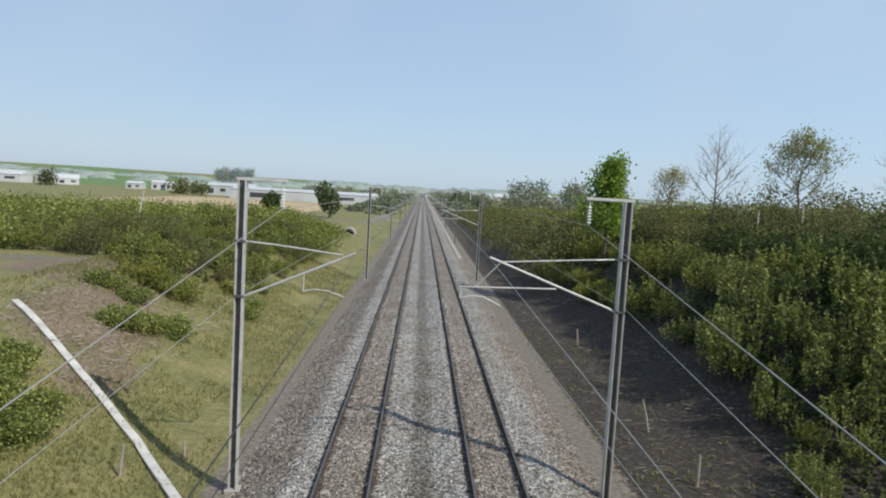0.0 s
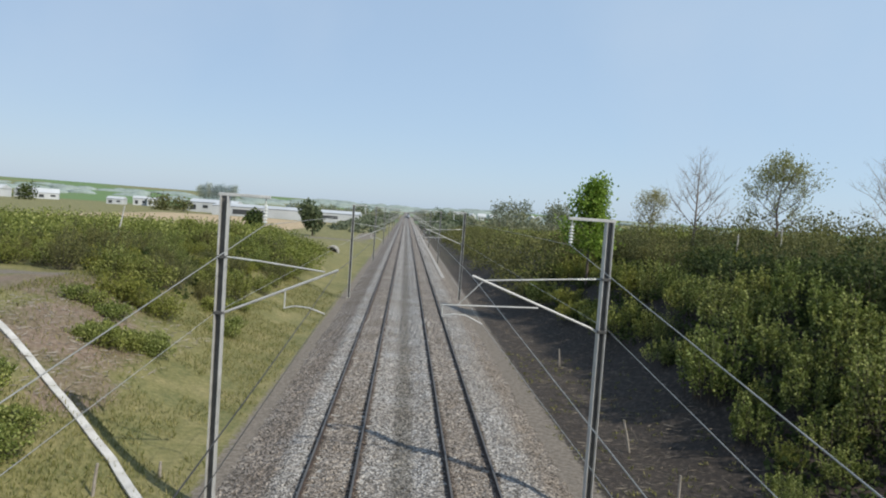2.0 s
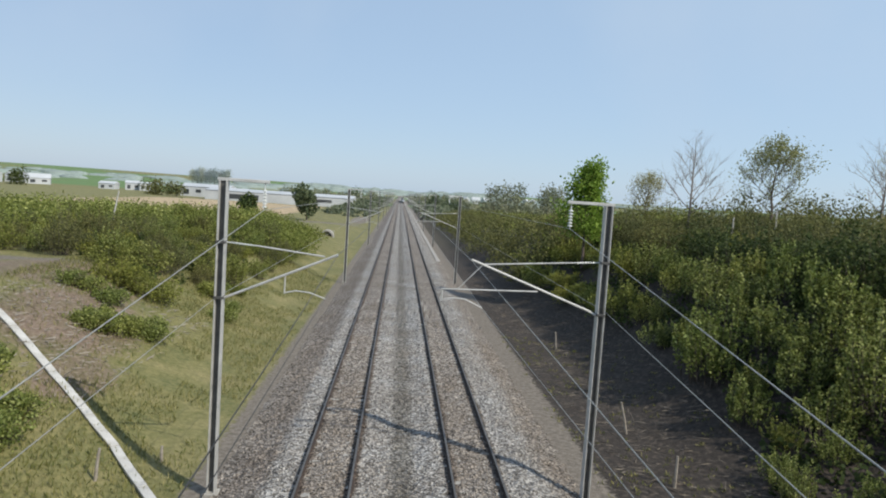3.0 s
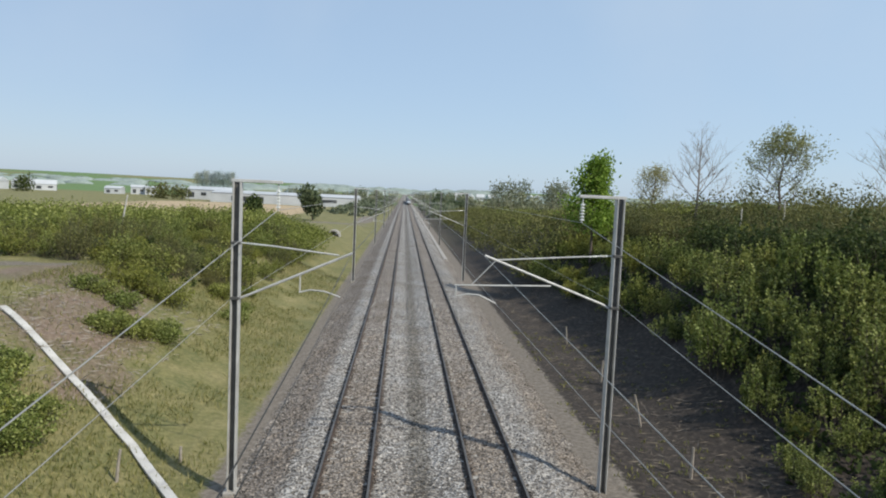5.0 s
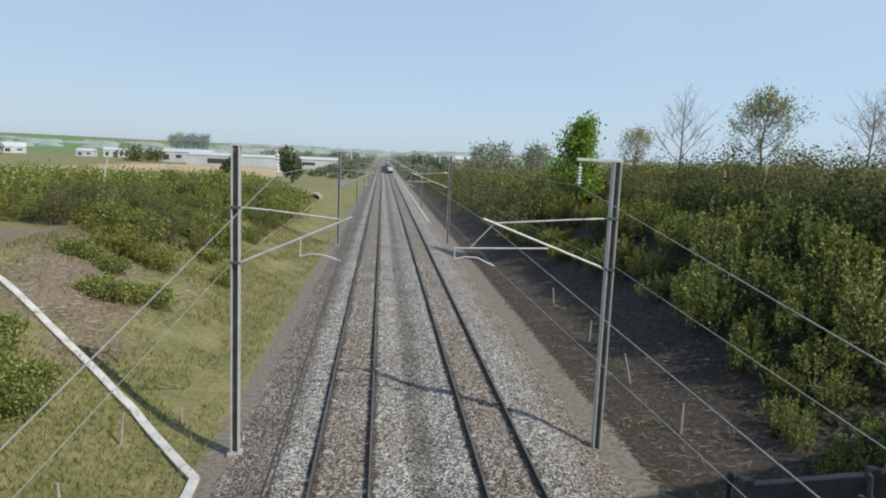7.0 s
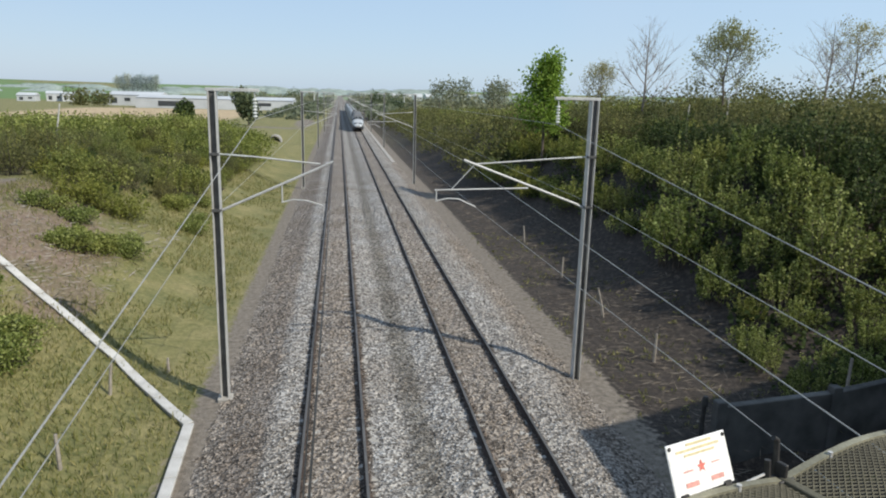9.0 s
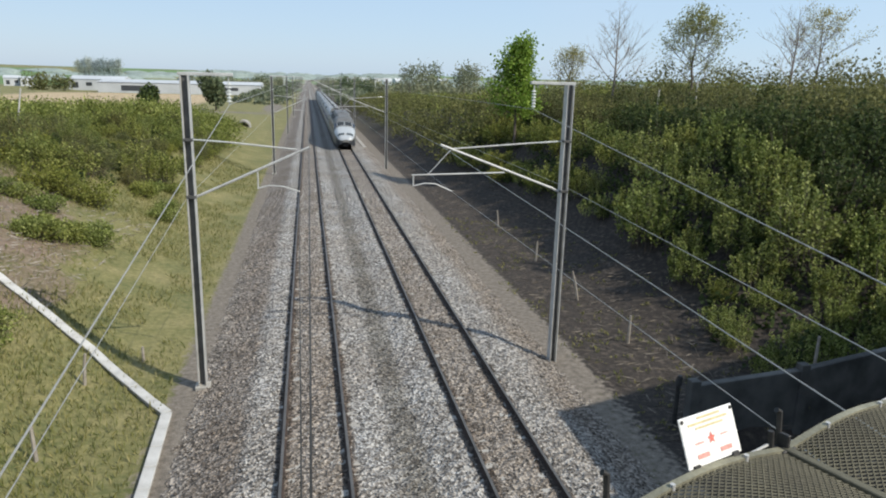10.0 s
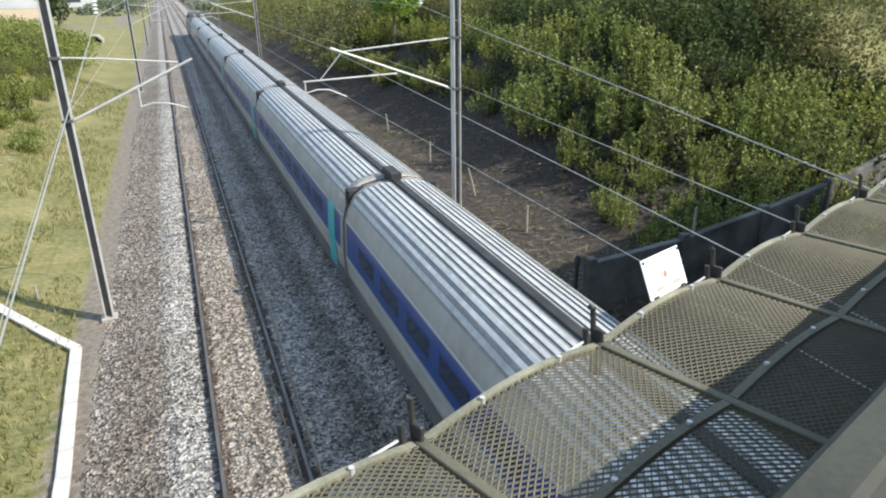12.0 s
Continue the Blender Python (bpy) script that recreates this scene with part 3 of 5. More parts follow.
def edge_strip(width, sag, y0, y1, z0, z1, pieces=10):
    """A narrow flat bar that follows the bow of a sheet."""
    bm = bmesh.new()
    rows = []
    for i in range(pieces + 1):
        u = width * i / pieces
        z = sag * math.sin(math.pi * u / width)
        rows.append([bm.verts.new((u, y, z + h)) for y, h in ((y0, z0), (y1, z0), (y1, z1), (y0, z1))])
    for a, b in zip(rows, rows[1:]):
        for k in range(4):
            bm.faces.new((a[k], b[k], b[(k + 1) % 4], a[(k + 1) % 4]))
    bm.faces.new(rows[0][::-1])
    bm.faces.new(rows[-1])
    return bm


def build_screen():
    front = expanded_metal(PITCH - 0.05, 0.60, 0.055)
    back = expanded_metal(PITCH - 0.05, 0.60, 0.03)
    for k in range(-3, 8):
        m = screen_pose(k)
        bay = thing("safety_screen", "weathered expanded-metal safety screen bay projecting from the bridge", "screen", "screen bays", m)
        off = Matrix.Translation((0.025, 0, 0))
        for name, me, y in (("mesh_sheet", front, 0.0), ("mesh_sheet", back, -0.63)):
            ob = linked(name, me, MESH_STEEL, bay)
            ob.matrix_basis = off @ Matrix.Translation((0, y, 0))
        lip = part("front_lip", edge_strip(PITCH - 0.05, 0.055, -0.02, 0.012, -0.02, 0.012), LIP_STEEL, bay, "pale front lip")
        lip.location.x = 0.025
        mid = part("cross_bar", edge_strip(PITCH - 0.05, 0.04, -0.635, -0.60, -0.012, 0.014), MESH_STEEL, bay)
        mid.location.x = 0.025
        part("side_bar", box((-0.022, -1.24, -0.02), (0.022, 0.0, 0.016), 0.004), MESH_STEEL, bay)
        for y, z in ((-0.02, 0.05), (-0.62, 0.04)):
            for x in (0.30, 0.75):
                part("bolt", tube([(x, y + 0.004, z - 0.02), (x, y + 0.004, z + 0.015)], 0.011, 8), GALVANISED, bay)
        bracket = bmesh.new()
        add_box(bracket, (-0.010, -0.02, -0.16), (0.010, 0.04, 0.075), 0.004)
        add_box(bracket, (-0.05, -0.03, -0.02), (0.05, 0.035, 0.012), 0.004)
        post = part("post", bracket, BLACK_STEEL, bay, "black steel bracket with two prongs")
        part("prong", tube([(0, 0.03, 0.0), (0.0, 0.045, 0.165), (-0.02, 0.05, 0.175)], 0.013, 7), BLACK_STEEL, post)
        part("prong", tube([(-0.05, 0.03, -0.02), (-0.052, 0.04, 0.085)], 0.014, 7), BLACK_STEEL, post)
        part("stay", tube([(-0.05, 0.04, 0.02), (-0.20, 0.03, 0.02)], 0.006, 6), GALVANISED, post)
    # the coping of the bridge, behind the screen
    bm = box((-3.3 * PITCH, -1.42, -0.05), (8.0 * PITCH, -1.255, 0.10), 0.02)
    coping = tagged(part("bridge_coping", bm, CONCRETE), "weathered concrete coping along the bridge edge", "coping", kind="structure")
    coping.matrix_basis = screen_pose(0)


build_screen()


def build_deck():
    """The road slab behind the coping."""
    deck = tagged(part("bridge_deck", box((-12.0, -10.5, -0.95), (8.8, -1.42, -0.06), 0.03), CONCRETE), "weathered concrete road deck of the bridge", "bridge deck", kind="structure")
    deck.matrix_basis = screen_pose(0)


def build_parapet():
    """A low rail of three concrete beams on short posts, on the coping."""
    rail = thing("parapet_rail", "dark weathered concrete parapet rail on the bridge coping", "parapet", m=screen_pose(0, 0, 0.10))
    for z0, z1 in ((0.0, 0.22), (0.28, 0.48), (0.53, 0.70)):
        part("beam", box((-3.0 * PITCH, -1.39, z0), (8.0 * PITCH, -1.29, z1), 0.015), PARAPET_PAINT, rail)
    for k in range(-3, 9):
        part("post", box((k * PITCH - 0.06, -1.41, 0.0), (k * PITCH + 0.06, -1.385, 0.70), 0.006), PARAPET_PAINT, rail)


build_deck()
build_parapet()


def build_shade_blocks():
    """Unseen abutment and a higher block behind it, added to cast shade on the cutting."""
    bm = bmesh.new()
    # positions and heights are set by where their shadow should fall
    for xa, xb, z in ((7.0, 15.0, 8.3), (15.0, 26.0, 12.0)):
        v = [(x, 8.6 + (x - 7.0) * 0.367 - back) for x, back in ((xa, 10.6), (xb, 10.6), (xb, 0.0), (xa, 0.0))]
        low = [bm.verts.new((x, y, -1.2)) for x, y in v]
        top = [bm.verts.new((x, y, z)) for x, y in v]
        bm.faces.new(low[::-1])
        bm.faces.new(top)
        for k in range(4):
            bm.faces.new((low[k], low[(k + 1) % 4], top[(k + 1) % 4], top[k]))
    bmesh.ops.bevel(bm, geom=list(bm.edges), offset=0.05, segments=1, affect="EDGES")
    tagged(part("abutment_shade_block", bm, CONCRETE), "unseen concrete abutment beside the track, raised to cast shade", "abutment", kind="structure")


build_shade_blocks()


def build_sign():
    """An enamel warning plate on two clips, tilted back towards the bridge; its faded print is bars."""
    m = screen_pose(1, 0.0, 0.06) @ Matrix.Translation((0.60, 0.02, 0)) @ pose(0, 0, 0, -24, 0, 0)
    sign = thing("warning_sign", "white enamel warning plate with faded red and yellow print", "sign", m=m)
    part("plate", box((-0.165, -0.004, 0.0), (0.165, 0.004, 0.205), 0.003), SIGN_WHITE, sign)
    bars = [(-0.06, 0.08, 0.184, 0.194, SIGN_YELLOW), (-0.12, 0.12, 0.164, 0.174, SIGN_YELLOW), (-0.08, 0.09, 0.145, 0.154, SIGN_YELLOW),
            (-0.10, -0.03, 0.03, 0.048, SIGN_RED), (0.04, 0.11, 0.03, 0.048, SIGN_RED), (-0.10, -0.05, 0.088, 0.094, SIGN_RED), (0.06, 0.10, 0.095, 0.101, SIGN_RED)]
    for a, b, c, d, mat in bars:
        part("printed_bar", box((a, -0.0062, c), (b, -0.0035, d)), mat, sign)
    spark = bmesh.new()
    pts = [(0.0, 0.165), (0.012, 0.140), (0.035, 0.138), (0.015, 0.122), (0.022, 0.098), (0.0, 0.112), (-0.022, 0.098), (-0.015, 0.122), (-0.035, 0.138), (-0.012, 0.140)]
    spark.faces.new([spark.verts.new((x * 0.7, -0.0062, 0.098 + (z - 0.13) * 0.7)) for x, z in pts])
    part("printed_spark", spark, SPARK_RED, sign)
    for x in (-0.12, 0.12):
        part("clip", box((x - 0.02, -0.012, -0.045), (x + 0.02, 0.018, 0.012), 0.003), BLACK_STEEL, sign)
    for x in (-0.15, 0.15):
        part("rivet", tube([(x, -0.008, 0.19), (x, -0.003, 0.19)], 0.008, 8), BLACK_STEEL, sign)


build_sign()


# ---- lineside ----
def ground_z(x, y):
    return float(height(x, y))


def build_wing_wall():
    """A low retaining wall of concrete panels between short posts."""
    ends = [(7.75, 19.7, 0.68), (11.5, 20.25, 0.7), (15.3, 20.9, 0.95), (19.0, 21.6, 1.3), (23.0, 22.4, 1.8)]
    wall = thing("retaining_wall", "dark concrete panel retaining wall under the scrub", "wall")
    for (xa, ya, za), (xb, yb, zb) in zip(ends, ends[1:]):
        d = Vector((xb - xa, yb - ya, 0)).normalized()
        n = Vector((d.y, -d.x, 0)) * 0.12
        bm = bmesh.new()
        quad = []
        for x, y, z in ((xa, ya, za), (xb, yb, zb)):
            for s in (1, -1):
                quad += [bm.verts.new((x + s * n.x, y + s * n.y, -2.2)), bm.verts.new((x + s * n.x, y + s * n.y, z))]
        a0, a1, b0, b1, c0, c1, d0, d1 = quad
        for f in ((a0, a1, c1, c0), (b0, d0, d1, b1), (a1, b1, d1, c1), (a0, c0, d0, b0), (a0, b0, b1, a1), (c0, c1, d1, d0)):
            bm.faces.new(f)
        bmesh.ops.recalc_face_normals(bm, faces=bm.faces)
        bmesh.ops.bevel(bm, geom=list(bm.edges), offset=0.02, segments=1, affect="EDGES")
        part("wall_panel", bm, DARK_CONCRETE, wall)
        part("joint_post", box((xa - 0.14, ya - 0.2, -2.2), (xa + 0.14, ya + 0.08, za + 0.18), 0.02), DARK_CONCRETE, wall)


build_wing_wall()


def build_trough():
    """A pale concrete cable trough: short lidded pieces beside the track, then up the bank."""
    way = [(-5.62, 6.0), (-5.92, 16.8), (-6.20, 22.4), (-7.42, 24.1), (-9.05, 26.2), (-11.8, 28.8), (-14.1, 30.7), (-17.5, 33.2)]
    trough = thing("cable_trough", "pale concrete cable trough bending up the grassy bank", "trough")
    pts = []
    for (xa, ya), (xb, yb) in zip(way, way[1:]):
        n = max(1, round(math.hypot(xb - xa, yb - ya) / 1.0))
        pts += [(xa + (xb - xa) * i / n, ya + (yb - ya) * i / n) for i in range(n)]
    rng = random.Random(5)
    for (xa, ya), (xb, yb) in zip(pts, pts[1:]):
        a, b = Vector((xa, ya, ground_z(xa, ya))), Vector((xb, yb, ground_z(xb, yb)))
        d = (b - a).normalized()
        s = d.cross(Vector((0, 0, 1))).normalized()
        up = s.cross(d)
        m = Matrix(((s.x, d.x, up.x, a.x), (s.y, d.y, up.y, a.y), (s.z, d.z, up.z, a.z), (0, 0, 0, 1)))
        n = (b - a).length
        lean = rng.uniform(-0.012, 0.012)
        body = part("trough_piece", box((-0.125, 0.006, -0.12), (0.125, n - 0.006, 0.10), 0.012), CONCRETE, trough)
        body.matrix_basis = m
        lid = part("trough_lid", box((-0.142, 0.008, 0.102), (0.142, n - 0.008, 0.15 + lean), 0.012), PALE_CONCRETE, body, "pale concrete lid")


build_trough()


def build_post(x, y, tall, lean, label):
    z = ground_z(x, y)
    post = thing("fence_post", label, "post", "fence posts", Matrix.Translation((x, y, z)))
    bm = bmesh.new()
    add_tube(bm, [(0, 0, -0.2), (lean * 0.5, 0.01, tall * 0.5), (lean, 0.03, tall)], 0.055, 6, 0.04)
    part("shaft", bm, STAKE, post)
    part("staple", tube([(lean * 0.8 - 0.06, 0.03, tall * 0.8), (lean * 0.8 + 0.06, 0.03, tall * 0.8)], 0.008, 5), BLACK_STEEL, post)


for x, y, tall, lean in ((8.96, 25.9, 1.05, 0.03), (9.05, 30.9, 1.3, -0.35), (9.3, 37.5, 1.1, 0.05), (9.6, 46, 1.1, -0.1), (12.1, 20.5, 2.0, 0.05)):
    build_post(x, y, tall, lean, "grey weathered fence post on bare soil")
for x, y, tall, lean in ((-8.75, 24.1, 0.95, 0.1), (-8.6, 20.0, 0.9, -0.05), (-7.6, 26.2, 0.5, 0.0)):
    build_post(x, y, tall, lean, "grey weathered stake in rough grass")


def build_far_trough():
    """A straight pale cable trough along the foot of the ballast, seen far down the line."""
    trough = thing("cable_trough", "straight pale concrete cable trough along the ballast foot", "trough")
    me = bpy.data.meshes.new("trough_length")
    bm = box((-0.25, 0.02, -0.30), (0.25, 5.98, 0.06), 0.02)
    bm.to_mesh(me)
    bm.free()
    me.materials.append(CONCRETE)
    for i in range(50):
        ob = new("trough_length", me)
        ob.parent = trough
        ob.location = (5.05, 96 + 6 * i, -0.42)


build_far_trough()


def build_culvert():
    """A small concrete arch where a track passes under the foot of the bank."""
    arch = thing("culvert", "small grey concrete culvert arch at the bank foot", "culvert", m=Matrix.Translation((-12.6, 122, -0.6)))
    bm = bmesh.new()
    rings = []
    for y in (0.0, 2.5):
        for rad in (0.85, 1.08):
            rings.append([bm.verts.new((math.cos(math.pi * k / 12) * rad, y, math.sin(math.pi * k / 12) * rad + 0.9)) for k in range(13)])
    a, b, c, d = rings
    for k in range(12):
        for p, q in ((a, b), (c, d), (a, c), (b, d)):
            bm.faces.new((p[k], p[k + 1], q[k + 1], q[k]))
    part("arch_ring", bm, CONCRETE, arch)
    # a dark panel closes the back and stands for the shade inside
    part("shade_panel", box((-0.85, 2.3, -0.3), (0.85, 2.45, 1.7)), DARK_OPENING, arch, "dark panel standing for the shade inside the passage")
    for x in (-1.08, 0.85):
        part("side_wall", box((x, 0.0, -0.3), (x + 0.23, 2.5, 0.9), 0.02), CONCRETE, arch)


build_culvert()


def build_marker(x, y, tall, lean, label):
    post = thing("marker_post", label, "post", "marker posts", Matrix.Translation((x, y, ground_z(x, y))))
    part("shaft", tube([(0, 0, -0.3), (lean, 0, tall)], 0.07, 8, 0.055), PALE_CONCRETE, post)
    part("cap", tube([(lean, 0, tall), (lean * 1.02, 0, tall + 0.06)], 0.065, 8, 0.03), PALE_CONCRETE, post)


build_marker(-24.0, 62.0, 3.6, 0.7, "pale leaning marker post among scrub")
build_marker(23.4, 52.7, 2.9, 0.0, "short pale marker post among scrub")
build_marker(29.0, 57.0, 2.9, 0.0, "short pale marker post among scrub")


def build_bollard():
    post = thing("steel_post", "black steel post with a round head by the wall", "post", m=Matrix.Translation((7.45, 19.9, ground_z(7.45, 19.9))))
    part("shaft", tube([(0, 0, -0.3), (0, 0, 1.25)], 0.06, 8), BLACK_STEEL, post)
    part("head", tube([(0, 0, 1.25), (0, 0, 1.32), (0.02, 0, 1.45), (0.02, 0, 1.5)], 0.11, 10, 0.06), BLACK_STEEL, post)


build_bollard()


# ---- plants ----
def leaf_quads(points, ways, length, width, rng):
    """Diamond leaves that start at points and lie along ways."""
    n = len(points)
    ways = ways / np.maximum(np.linalg.norm(ways, axis=1, keepdims=True), 1e-6)
    side = np.cross(ways, rng.standard_normal((n, 3)))
    side /= np.maximum(np.linalg.norm(side, axis=1, keepdims=True), 1e-6)
    ln, wd = length * rng.uniform(0.6, 1.35, (n, 1)), width * rng.uniform(0.7, 1.3, (n, 1))
    verts = np.stack([points, points + ways * ln * 0.5 + side * wd, points + ways * ln, points + ways * ln * 0.5 - side * wd], 1).reshape(-1, 3)
    return verts, np.arange(4 * n).reshape(n, 4)


def mesh_of(name, verts, faces, mat):
    me = bpy.data.meshes.new(name)
    me.vertices.add(len(verts))
    me.vertices.foreach_set("co", np.ascontiguousarray(verts, dtype=np.float32).ravel())
    k = faces.shape[1]
    me.loops.add(faces.size)
    me.loops.foreach_set("vertex_index", np.ascontiguousarray(faces, dtype=np.int32).ravel())
    me.polygons.add(len(faces))
    me.polygons.foreach_set("loop_start", np.arange(0, faces.size, k, dtype=np.int32))
    me.update(calc_edges=True)
    me.validate()
    me.materials.append(mat)
    return me


def shrub(seed, tall, wide, stems, leaves, length, mat, upright, label, clump=1.0):
    """A bush of many thin stems from one base, domed in outline, with leaves crowded along their upper parts."""
    rng = np.random.default_rng(seed)
    bush = thing("shrub", label, "shrub", "lineside shrubs")
    bm = bmesh.new()
    points, ways = [], []
    lobes = rng.uniform(0, math.tau, 3)
    for _ in range(stems):
        turn, r = rng.uniform(0, math.tau), math.sqrt(rng.uniform(0.0, 1))
        out = wide * r * (0.82 + 0.22 * math.cos(2 * turn + lobes[0]) + 0.12 * math.cos(3 * turn + lobes[1]))
        h = tall * rng.uniform(0.66, 1.06) * (1 - 0.40 * r ** 2.2) * (rng.uniform(1.15, 1.45) if rng.random() < 0.25 * upright else 1.0)
        a = np.array([math.cos(turn), math.sin(turn), 0.0])
        tip = a * out + np.array([0, 0, h])
        foot = a * out * (0.2 + 0.45 * upright) + np.array([0, 0, -0.15])
        mid = foot + (tip - foot) * 0.5 + a * out * 0.14 * (1 - upright)
        add_tube(bm, [foot, mid, tip], 0.016, 3, 0.004)
        n = int(leaves * rng.uniform(0.6, 1.4))
        u = 1 - 0.78 * rng.random(n) ** 1.35
        p = np.where(u[:, None] < 0.5, foot + (mid - foot) * 2 * u[:, None], mid + (tip - mid) * (2 * u[:, None] - 1))
        p = p + rng.standard_normal((n, 3)) * 0.17 * clump * (1.25 - u[:, None])
        w = rng.standard_normal((n, 3)) * 0.75 + a * 0.5 + np.array([0, 0, 0.35 + 0.6 * upright])
        points.append(p)
        ways.append(w)
    part("branchwork", bm, BRANCH, bush)
    v, f = leaf_quads(np.concatenate(points), np.concatenate(ways), length, length * 0.36, rng)
    linked("foliage", mesh_of("foliage", v, f, mat), mat, bush)
    return bush


def branching(bm, tips, start, way, length, radius, level, rng, droop=0.0, split=(3, 5), lean=0.55):
    """A limb and, along it, its smaller limbs, down to twigs; tips gathers the twigs' ends."""
    steps = 3 if level else 2
    pts, p, d = [Vector(start)], Vector(start), Vector(way).normalized()
    for _ in range(steps):
        d = (d + Vector((rng.uniform(-0.18, 0.18), rng.uniform(-0.18, 0.18), rng.uniform(-0.05, 0.12) - droop))).normalized()
        p = p + d * length / steps
        pts.append(p.copy())
    add_tube(bm, pts, radius, 5 if level > 1 else 3, radius * 0.45)
    if level == 0:
        tips.append((pts[-1], d))
        tips.append((pts[-2], d))
        return
    for i in range(rng.randint(*split)):
        u = rng.uniform(0.3, 1.0)
        k = min(int(u * steps), steps - 1)
        at = pts[k].lerp(pts[k + 1], u * steps - k)
        out = Vector((rng.uniform(-1, 1), rng.uniform(-1, 1), rng.uniform(-0.1, 0.7))).normalized()
        branching(bm, tips, at, d * (1 - lean) + out * lean, length * rng.uniform(0.5, 0.75), radius * 0.5, level - 1, rng, droop, split, lean)
    branching(bm, tips, pts[-1], d, length * 0.6, radius * 0.45, level - 1, rng, droop, split, lean)


def tree(name, label, x, y, tall, spread_way, levels, mat, leaves, length, seed, base=None, trunk_radius=0.14):
    """A tapered trunk with whorls of limbs; leaves, where it has them, cluster round the twigs."""
    rng = random.Random(seed)
    z = ground_z(x, y) if base is None else base
    ob = thing(name, label, "tree", m=Matrix.Translation((x, y, z)))
    bm, tips = bmesh.new(), []
    pts = [(rng.uniform(-0.1, 0.1) * k / 3, rng.uniform(-0.1, 0.1) * k / 3, tall * k / 6 - (0.3 if k == 0 else 0)) for k in range(7)]
    add_tube(bm, pts, trunk_radius, 7, 0.015)
    n = 17
    for i in range(n):
        u = 0.28 + 0.70 * i / n
        k = min(int(u * 6), 5)
        at = Vector(pts[k]).lerp(Vector(pts[k + 1]), u * 6 - k)
        turn = i * 2.4 + rng.uniform(-0.4, 0.4)
        reach = spread_way * (1 - 0.75 * abs(u - 0.42) / 0.6) * rng.uniform(0.7, 1.15)
        branching(bm, tips, at, (math.cos(turn), math.sin(turn), 0.55 + 0.5 * u), reach, trunk_radius * 0.42 * (1.15 - u), levels, rng)
    part("trunk", bm, BARK if leaves else TWIG, ob)
    if leaves:
        g = np.random.default_rng(seed)
        p = np.repeat(np.array([t[0] for t in tips]), leaves, 0)
        p = p + g.standard_normal(p.shape) * length * 1.5
        v, f = leaf_quads(p, g.standard_normal(p.shape) + (0, 0, 0.2), length, length * 0.36, g)
        linked("crown", mesh_of("crown", v, f, mat), mat, ob)
    return ob


